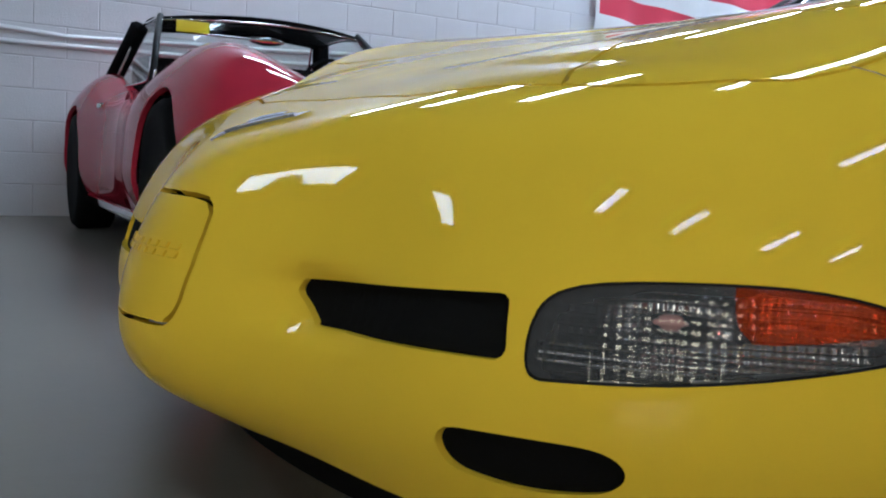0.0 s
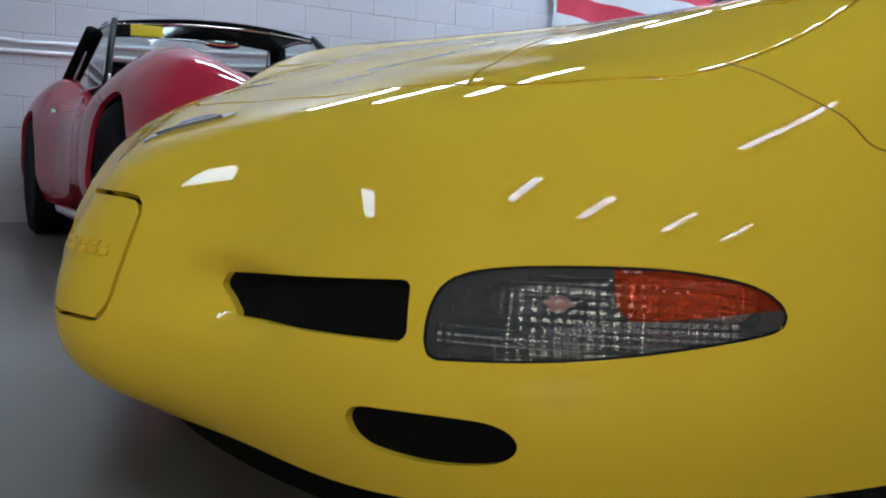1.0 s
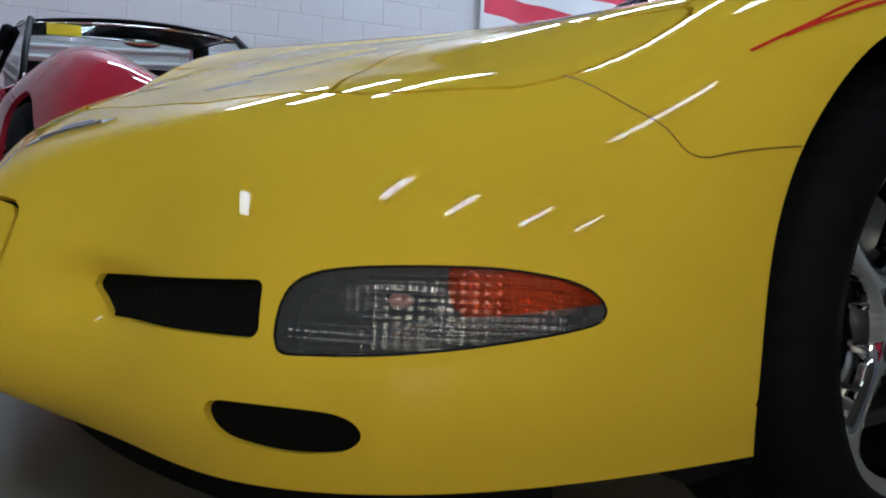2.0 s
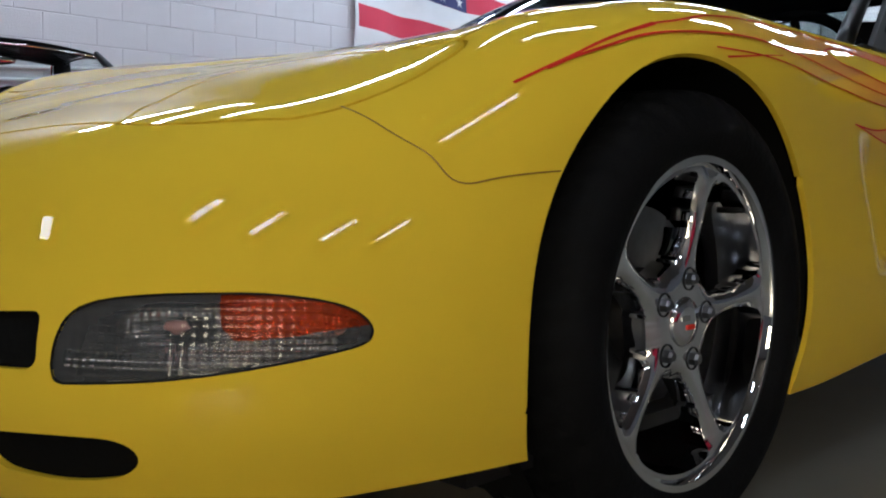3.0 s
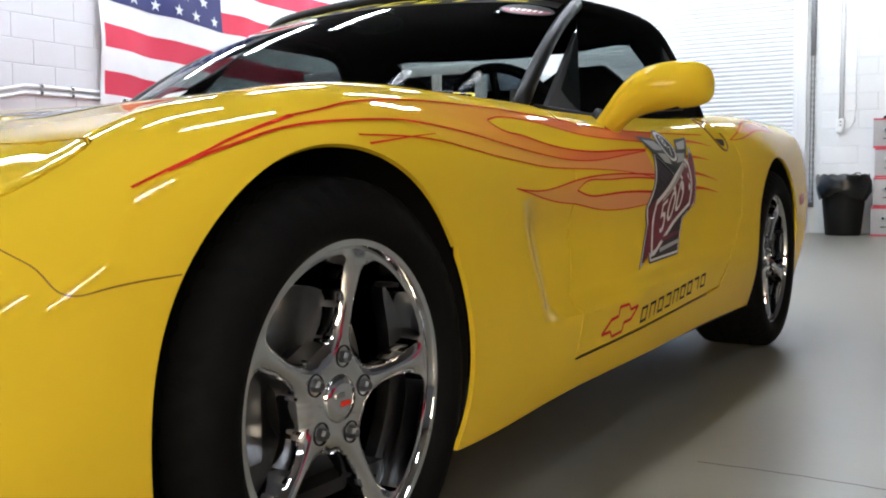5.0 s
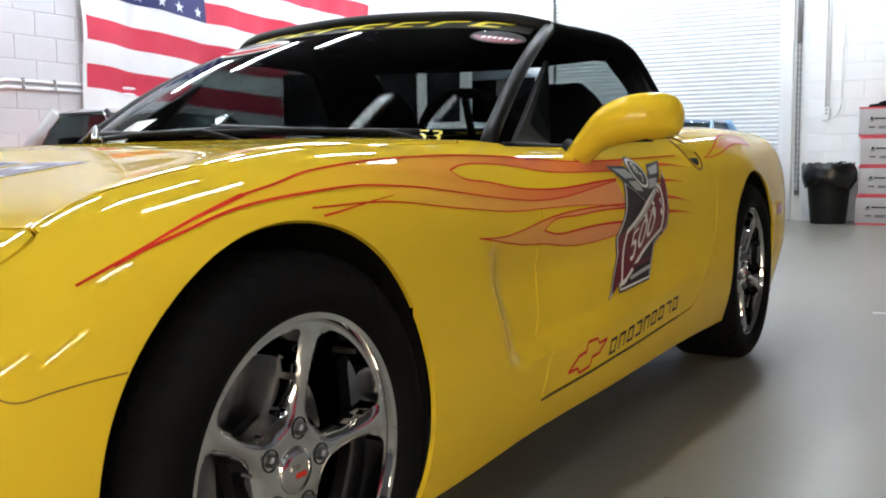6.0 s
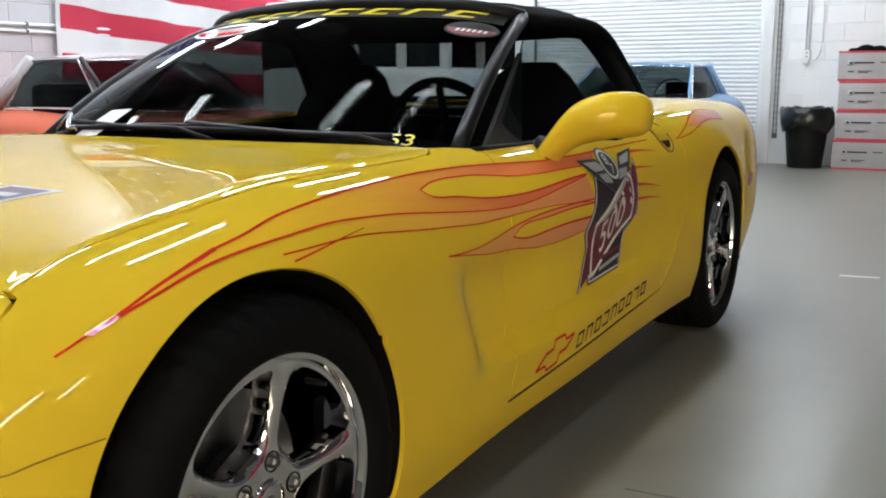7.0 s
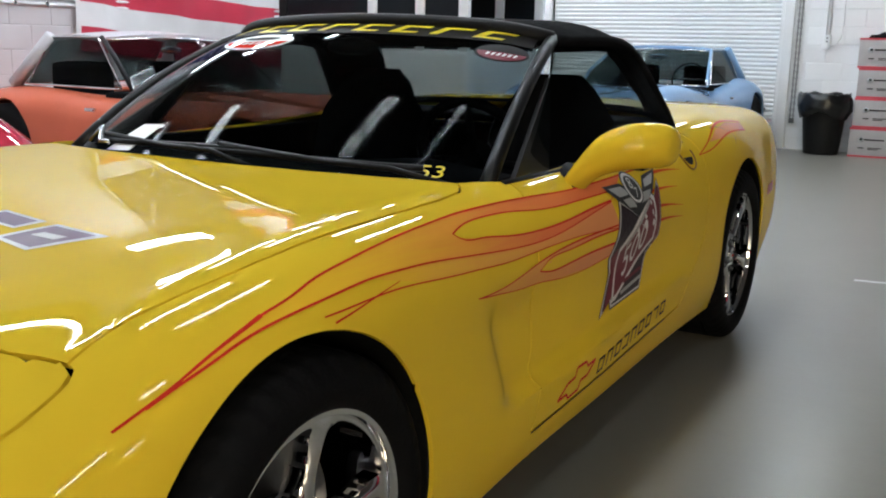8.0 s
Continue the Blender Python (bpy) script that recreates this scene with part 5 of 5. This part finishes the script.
def carton(z, dx, w):
    ob = thing("carton", "grey printed cardboard carton with red edge bands, in a stack", "box", (.205 + dx, 10.36, z), group="stacked cartons")
    part("box_body", box(0, w, 0, .36, .0, .316, .004), CARTON, ob)
    part("red_band", box(-.001, w + .001, -.002, .362, .0, .020), REDBAND, ob, smooth=False)
    part("red_band", box(-.001, w + .001, -.002, .362, .298, .318), REDBAND, ob, smooth=False)
    part("printed_disc", lathe([(-.003, .001), (-.003, .030), (.0, .030)], 20, "y", at=(.12, -.001, .19)), SILVERDECAL, ob)
    part("printed_disc", lathe([(-.005, .001), (-.005, .014), (.0, .014)], 16, "y", at=(.125, -.001, .195)), CHARCOAL, ob)
    for x0, x1, z0, z1 in ((.16, .36, .185, .200), (.10, .16, .095, .106), (.20, .34, .10, .108), (.20, .30, .085, .092), (.42, .52, .19, .20)):
        part("print_bar", box(x0, x1, -.0035, 0, z0, z1), SMOKE, ob, smooth=False)
    return ob


for z, dx, w in ((0, 0, .66), (.320, .02, .62), (.640, .03, .62), (.960, .01, .62)):
    carton(z, dx, w)
bag = thing("garment", "crumpled black cloth lying on the cartons", "cloth", (.50, 10.53, 1.277))
bm = bmesh.new()
bmesh.ops.create_icosphere(bm, subdivisions=4, radius=1)
for v in bm.verts:
    n = noise.noise(v.co * 2.3) * .35 + noise.noise(v.co * 6) * .15
    v.co = Vector((v.co.x * .21, v.co.y * .13, max(0, v.co.z) * .06)) * (1 + n)
part("folded_cloth", bm, CLOTH, bag)

# socket, conduits and cable
socket = thing("wall_socket", "small white surface socket with conduits above", "socket", (-.19, NORTH - .01, 1.20))
part("plate", box(-.03, .045, -.03, .03, .0, .11, .006), PALEPAINT, socket)
part("plate", box(-.045, .03, -.035, .03, -.045, .02, .006), PALEPAINT, socket)
for z in (.03, .07):
    part("outlet_hole", box(-.004, .014, -.0315, -.03, z, z + .016), BLACK, socket, smooth=False)
for dx in (-.012, .022):
    part("conduit", tube([(dx, 0, .10), (dx, 0, HIGH - 1.22)], .009, 8), PALEPAINT, socket)
part("cable", tube([(.04, -.02, -.02), (.10, -.02, .0), (.15, -.02, .08), (.165, -.02, .22), (.16, -.02, .6), (.17, -.02, 1.4)], .007, 8), PALEPAINT, socket)
for z, pts in ((1.32, [(-6, 1.24), (-1, 1.21), (.2, 1.14), (1.5, 1.19), (3.2, 1.28), (3.6, 1.36), (3.9, 1.425), (10.5, 1.435)]), (1.19, [(-6, 1.10), (0, 1.08), (1.5, 1.10), (3.2, 1.20), (3.6, 1.30), (3.9, 1.37), (10.5, 1.38)])):
    c = thing("conduit", "thin grey conduit clipped along the block wall", "pipe", (WEST + .012, 0, 0), group="wall conduits")
    part("pipe", tube([(0, a, b) for a, b in pts], .016, 8), CONDUIT, c)
    for a in (4.05, 4.35):
        part("clip", box(-.012, .020, a - .015, a + .015, (1.43 if z > 1.3 else 1.375) - .02, (1.43 if z > 1.3 else 1.375) + .02, .003), SATIN, c)

# flag on the west wall
flag = thing("flag", "large red, white and blue striped flag hung on the wall", "flag", (WEST + .05, 4.64, 1.08))
LONG, HIGHF = 4.32, 2.68
PITCH = HIGHF / 13


def fold(y, z):
    sag = .05 * math.sin(math.pi * y / LONG) + .08 + .045 * y
    return Vector((.018 * math.sin(y * 6.3 + z * 1.7) + .012 * math.sin(y * 14 - z * 3.1) + .010 * math.sin(z * 9 + y * 2.2), y + .03 * math.sin(z * 2.4) * (1 - y / LONG), z - sag + .004 * math.sin(y * 8)))


def cloth(y0, y1, z0, z1, lift, material, name):
    nu, nv = max(2, int((y1 - y0) / .06)), max(2, int((z1 - z0) / .05))
    bm = bmesh.new()
    g = [[bm.verts.new(fold(y0 + (y1 - y0) * i / nu, z0 + (z1 - z0) * j / nv) + Vector((lift, 0, 0))) for j in range(nv + 1)] for i in range(nu + 1)]
    for i in range(nu):
        for j in range(nv):
            bm.faces.new((g[i][j], g[i + 1][j], g[i + 1][j + 1], g[i][j + 1]))
    return part(name, bm, material, flag)


for k in range(13):
    cloth(0, LONG, k * PITCH, (k + 1) * PITCH, 0, FLAGWHITE if k % 2 else FLAGRED, "stripe")
canton = cloth(-.01, 1.50, 6 * PITCH, HIGHF, .004, FLAGBLUE, "canton")
cloth(-.045, .0, 0, HIGHF, .002, FLAGWHITE, "hem")
for r in range(9):
    for q in range(6 - r % 2):
        cy, cz = 1.50 * ((q + .5) / 6 + (r % 2) / 12), 6 * PITCH + 7 * PITCH * (r + .5) / 9
        bm = bmesh.new()
        vs = []
        for k in range(10):
            rr = (.058, .023)[k % 2]
            a = math.pi / 2 + k * math.pi / 5
            vs.append(bm.verts.new(fold(cy + rr * math.cos(a), cz + rr * math.sin(a)) + Vector((.008, 0, 0))))
        bm.faces.new(vs)
        part("star", bm, FLAGWHITE, canton, smooth=False)

# marks on the floor
for name, pts, m in (("floor_mark", [(1.14, 3.97), (1.20, 3.98), (1.32, 4.0)], PALEPAINT), ("floor_crack", [(1.06, 1.003), (1.18, 1.009), (1.32, 1.007), (1.44, .999), (1.9, 1.02)], JOINTDARK)):
    bm = bmesh.new()
    w = .020 if name == "floor_mark" else .0025
    pr = [[bm.verts.new((x, y + s * w + .002 * math.sin(x * 60), .0025)) for s in (1, -1)] for x, y in smooth_line(pts, 24)]
    for a, b in zip(pr, pr[1:]):
        bm.faces.new((a[0], a[1], b[1], b[0]))
    bmesh.ops.recalc_face_normals(bm, faces=bm.faces[:])
    if sum(f.normal.z for f in bm.faces) < 0:
        bmesh.ops.reverse_faces(bm, faces=bm.faces[:])
    tagged(part(name, bm, m, smooth=False), "thin pale scuff on the floor" if m is PALEPAINT else "hairline dark crack across the floor", "mark", kind="structure")


# ---- the other vehicles ----
def classic_car(name, label, at, turn, paint, roof_paint, length=4.5, width=1.76, belt=.80, roof=1.20, bulge=.09, canvas=False, clear=False):
    """A low two-seat coupe of the sixties; nose to -y, middle at its origin."""
    ob = thing(name, label, "car", at, turn)
    h = width / 2
    ys = np.array([-.50, -.485, -.44, -.30, -.17, -.03, .12, .27, .40, .475, .50]) * length
    taper = np.array([.0, .62, .84, .97, .98, .93, .94, 1.0, .92, .70, .0])
    wave = np.array([0, 0, .35, 1.0, .55, 0, .15, 1.0, .75, .3, .1])
    zc = belt - .075 + bulge * wave - np.array([.26, .19, .13, .02, .0, 0, 0, 0, .04, .08, .12])
    zm = belt - .06 - np.array([.24, .17, .12, .06, .04, 0, 0, 0, .03, .06, .10]) + .0 * wave
    lines = []
    for fx, z in ((.93, np.full(11, .19)), (1.0, np.full(11, .33)), (1.0, np.full(11, .48)), (.97, np.minimum(zc - .10, .66)), (.80, zc), (.42, zm), (.0, zm + .01)):
        lines.append(np.stack([h * taper * fx, ys, z], axis=1))
    net = np.array(lines)
    knots = np.r_[0, np.cumsum(np.linalg.norm(np.diff(net[2], axis=0), axis=1))]
    s = np.linspace(0, knots[-1], 110)
    ln = np.array([natural(knots, l, s) for l in net])
    kv = np.array([0, .14, .29, .45, .62, .95, 1.3])
    grid = np.array([natural(kv, ln[:, i], np.linspace(0, 1.3, 34)) for i in range(len(s))])
    bm = bmesh.new()
    rows = [[bm.verts.new((max(0, x), y, z)) for x, y, z in row] for row in grid]
    for r in (rows[0], rows[-1]):
        for v in r:
            v.co.x = 0
    for r in rows:
        r[-1].co.x = 0
    for a, b in zip(rows, rows[1:]):
        for k in range(33):
            bm.faces.new((a[k], b[k], b[k + 1], a[k + 1]))
    bmesh.ops.remove_doubles(bm, verts=bm.verts[:], dist=1e-5)
    bmesh.ops.recalc_face_normals(bm, faces=bm.faces[:])
    if sum(f.normal.z for f in bm.faces) < 0:
        bmesh.ops.reverse_faces(bm, faces=bm.faces[:])
    axles = (-.275 * length, .275 * length)
    for ya in axles:
        arch = lambda p: math.hypot(p.y - ya, p.z - .33) - .355 if p.x > .4 else far
        cut(bm, arch)
        take(bm, lambda p: arch(p) < 0).free()
    f0, f1, r1, r0 = -.02 * length, .105 * length, .24 * length, .34 * length
    well = outline([(-.1, f0 + .02), (h * .70, f0 + .12), (h * .72, r0 - .15), (-.1, r0 - .05)])
    pit = lambda p: well(p.x, p.y) if p.z > .6 else far
    cut(bm, pit)
    take(bm, lambda p: pit(p) < 0).free()
    lip(bm, .02, lambda p: p.x > .002)
    far_side = bm.copy()
    for v in far_side.verts:
        v.co.x = -v.co.x
    bmesh.ops.reverse_faces(far_side, faces=far_side.faces[:])
    bm = join(bm, far_side)
    bmesh.ops.remove_doubles(bm, verts=[v for v in bm.verts if abs(v.co.x) < 1e-4], dist=2e-4)
    part("body", bm, paint, ob, angle=50)
    for ya in axles:
        for sgn in (1, -1):
            w = new("wheel")
            w.parent = ob
            w.location = (sgn * (h - .03), ya, .325)
            part("tyre", lathe([(-.20 * sgn, .24), (-.205 * sgn, .29), (-.19 * sgn, .32), (-.03 * sgn, .325), (.0, .30), (.006 * sgn, .26), (-.004 * sgn, .215)], 48), RUBBER, w)
            part("rim", lathe([(-.012 * sgn, .214), (-.004 * sgn, .20), (-.03 * sgn, .18), (-.035 * sgn, .10), (-.01 * sgn, .06), (-.005 * sgn, .001)], 40), CHROME, w, angle=30)
            for k in range(5):
                a = k * 1.2566
                part("slot", box(*sorted((-.030 * sgn, -.018 * sgn)), .13 * math.cos(a) - .022, .13 * math.cos(a) + .022, .13 * math.sin(a) - .022, .13 * math.sin(a) + .022, .005), BLACK, w)
            if sgn > 0:
                part("arch_liner", lathe([(-.42, .35), (-.05, .35)], 32), LINER, w)
    part("underbody", box(-h * .86, h * .86, -.44 * length, .44 * length, .17, .20), LINER, ob)
    # greenhouse
    wb, wr = h * .74, h * .60
    bz = belt - .03
    rows = []
    for t in np.linspace(0, 1, 9):
        y = f1 + (r1 - f1) * t
        rows.append([(wr * u, y - (.10 * (1 - t) * (1 - abs(u) ** 2)) , roof - .035 * u * u - .02 * (2 * t - 1) ** 2) for u in np.linspace(-1, 1, 13)])
    if canvas:
        for t in np.linspace(.2, 1, 5):
            rows.append([(u * (wr + (wb - wr) * t), r1 + (r0 - r1) * t * (1 - .3 * abs(u) ** 3), roof - .055 - (roof - .055 - bz) * t ** 1.3 - .03 * u * u * (1 - t)) for u in np.linspace(-1, 1, 13)])
    bm = bmesh.new()
    g = [[bm.verts.new(p) for p in r] for r in rows]
    for a, b in zip(g, g[1:]):
        for k in range(12):
            bm.faces.new((a[k], b[k], b[k + 1], a[k + 1]))
    bmesh.ops.recalc_face_normals(bm, faces=bm.faces[:])
    if sum(f.normal.z for f in bm.faces) < 0:
        bmesh.ops.reverse_faces(bm, faces=bm.faces[:])
    lip(bm, .03)
    part("roof", bm, roof_paint, ob, "taut black fabric roof" if canvas else "", angle=50)
    panes = [("windscreen", [[(u * (wb + (wr - wb) * t), f0 + .02 + (f1 - f0 - .02) * t - (.13 - .03 * t) * (1 - u * u), bz + (roof - .05 - bz) * t - .02 * u * u * t) for t in np.linspace(0, 1, 7)] for u in np.linspace(-1, 1, 13)])]
    if not canvas:
        panes.append(("rear_window", [[(u * (wb + (wr - wb) * t), r0 + (r1 - r0) * t + .06 * (1 - u * u), bz + (roof - .05 - bz) * t) for t in np.linspace(0, 1, 5)] for u in np.linspace(-.9, .9, 9)]))
    for sgn in (1, -1):
        panes.append(("side_window", [[(sgn * (wb + (wr - wb) * t), (f0 + .16) * (1 - t) + (f1 + .04) * t + ((r0 - .30) * (1 - t) + r1 * t - (f0 + .16) * (1 - t) - (f1 + .04) * t) * q, bz + .01 + (roof - .06 - bz) * t) for t in np.linspace(0, 1, 5)] for q in np.linspace(0, 1, 9)]))
    for pn, cells in panes:
        bm = bmesh.new()
        g = [[bm.verts.new(p) for p in col] for col in cells]
        for a, b in zip(g, g[1:]):
            for k in range(len(a) - 1):
                bm.faces.new((a[k], b[k], b[k + 1], a[k + 1]))
        bmesh.ops.recalc_face_normals(bm, faces=bm.faces[:])
        part(pn, slab(bm), CLEAR if clear else GLASS, ob).visible_shadow = False
        edge = [c[0] for c in cells] + [c for c in cells[-1][1:]] + [c[-1] for c in cells[::-1][1:]] + [c for c in cells[0][::-1][1:-1]]
        part(pn + "_trim", tube(edge, .007, 6, closed=True), CHROME, ob)
    for sgn in (1, -1):
        part("pillar", tube([(sgn * wb, f0 + .05, bz), (sgn * (wb + wr) / 2, (f0 + f1) / 2 + .03, (bz + roof) / 2), (sgn * wr, f1, roof - .05)], .016, 8), BLACK if paint is not BLUE else paint, ob)
        part("pillar", tube([(sgn * wb, r0 - .12, bz), (sgn * wr, r1, roof - .05)], .05, 8), roof_paint, ob)
        part("door_handle", box(*sorted((sgn * (h * .955), sgn * (h * .975))), .10, .20, belt - .155, belt - .135, .004), CHROME, ob)
        part("sill_strip", box(*sorted((sgn * h * .90, sgn * (h * .945))), axles[0] + .40, axles[1] - .40, .18, .215, .006), CHROME, ob)
        part("tail_lamp", lathe([(.492 * length, .001), (.492 * length, .06), (.478 * length, .07)], 20, "y", at=(sgn * h * .55, 0, .56)), REDDECAL, ob)
        seat = new("seat")
        seat.parent = ob
        part("cushion", box(sgn * .36 - .23, sgn * .36 + .23, f0 + .45, f0 + .95, .35, .48, .04), VINYL, seat)
        part("backrest", box(sgn * .36 - .22, sgn * .36 + .22, f0 + .92, f0 + 1.06, .42, roof - .22, .05), VINYL, seat)
    part("bumper", tube([(u * h * .86, -.492 * length + .10 * u * u, .44) for u in np.linspace(-1, 1, 11)], .028, 10), CHROME, ob)
    part("bumper", tube([(u * h * .86, .494 * length - .06 * u * u, .46) for u in np.linspace(-1, 1, 11)], .028, 10), CHROME, ob)
    part("dashboard", box(-wb, wb, f0 + .12, f0 + .36, .48, bz - .01, .03), VINYL, ob)
    part("cabin_floor", box(-wb, wb, f0 + .05, r0 - .1, .20, .24), VINYL, ob)
    c = Vector((.36, f0 + .42, belt + .02))
    ring = [c + Vector((.17 * math.cos(a), .06 * math.sin(a), .16 * math.sin(a))) for a in np.linspace(0, 2 * math.pi, 28, endpoint=False)]
    st = part("steering_wheel", tube(ring, .011, 6, closed=True), VINYL, ob)
    part("steering_spoke", tube([c + Vector((-.16, 0, 0)), c, c + Vector((.16, 0, 0))], .009, 6), CHROME, st)
    bm = bmesh.new()
    bmesh.ops.create_uvsphere(bm, u_segments=14, v_segments=8, radius=1, matrix=pose(0, f1 - .06, roof - .13) @ Matrix.Diagonal((.10, .02, .028, 1)))
    part("mirror", bm, CHROME, ob)
    return ob


red = classic_car("red_car", "dark red classic roadster with a black fabric roof, beside the wall", (-3.15, .74, 0), 83, RED, CLOTH, roof=1.18, bulge=.13, length=4.3, clear=True)
part("window_tag", box(-.48, -.32, .30, .305, 1.045, 1.10, .002), YELLOWDECAL, red)
orange = classic_car("orange_car", "coral orange classic coupe with a pale roof, parked beside the wall", (-3.12, 3.95, 0), 85, ORANGE, PALEROOF, roof=1.16, belt=.80, bulge=.03, length=4.2)
blue = classic_car("blue_car", "pale blue classic coupe parked before the roller door", (-1.52, 8.45, 0), 0, BLUE, BLUE, roof=1.17)

classic_car("red_car", "glossy red classic roadster with a black fabric roof", (4.9, .2, 0), 10, RED, CLOTH, roof=1.17, canvas=True)

# boxy vehicle far behind, of which roof and windows show
van = thing("van", "white boxy van with dark side windows, standing by the wall", "van", (-3.65, 7.5, 0))
part("body", box(-1.10, 1.10, -.85, .85, .30, 1.10, .08, segs=3), PALEPAINT, van)
part("roof", box(-1.06, 1.06, -.82, .82, 1.62, 1.74, .05, segs=3), PALEPAINT, van)
for x, dark in ((-1.05, True), (.03, False), (.56, False), (1.02, False)):
    for y in (-.80, .80):
        part("pillar", box(x - .05, x + .05, y - .03, y + .03, 1.08, 1.64, .012), BLACK if dark else PALEPAINT, van)
for x0, x1 in ((-1.0, -.02), (.08, .51), (.61, .97)):
    for y in (-.805, .805):
        part("window", box(x0, x1, y - .008, y + .008, 1.10, 1.63, .004), SMOKEGLASS, van, smooth=False)
for x in (-.70, .70):
    for y in (-.74, .74):
        part("wheel", lathe([(-.1, .001), (-.1, .30), (-.08, .34), (.08, .34), (.1, .30), (.1, .001)], 32, "y", at=(x, y, .34)), RUBBER, van)

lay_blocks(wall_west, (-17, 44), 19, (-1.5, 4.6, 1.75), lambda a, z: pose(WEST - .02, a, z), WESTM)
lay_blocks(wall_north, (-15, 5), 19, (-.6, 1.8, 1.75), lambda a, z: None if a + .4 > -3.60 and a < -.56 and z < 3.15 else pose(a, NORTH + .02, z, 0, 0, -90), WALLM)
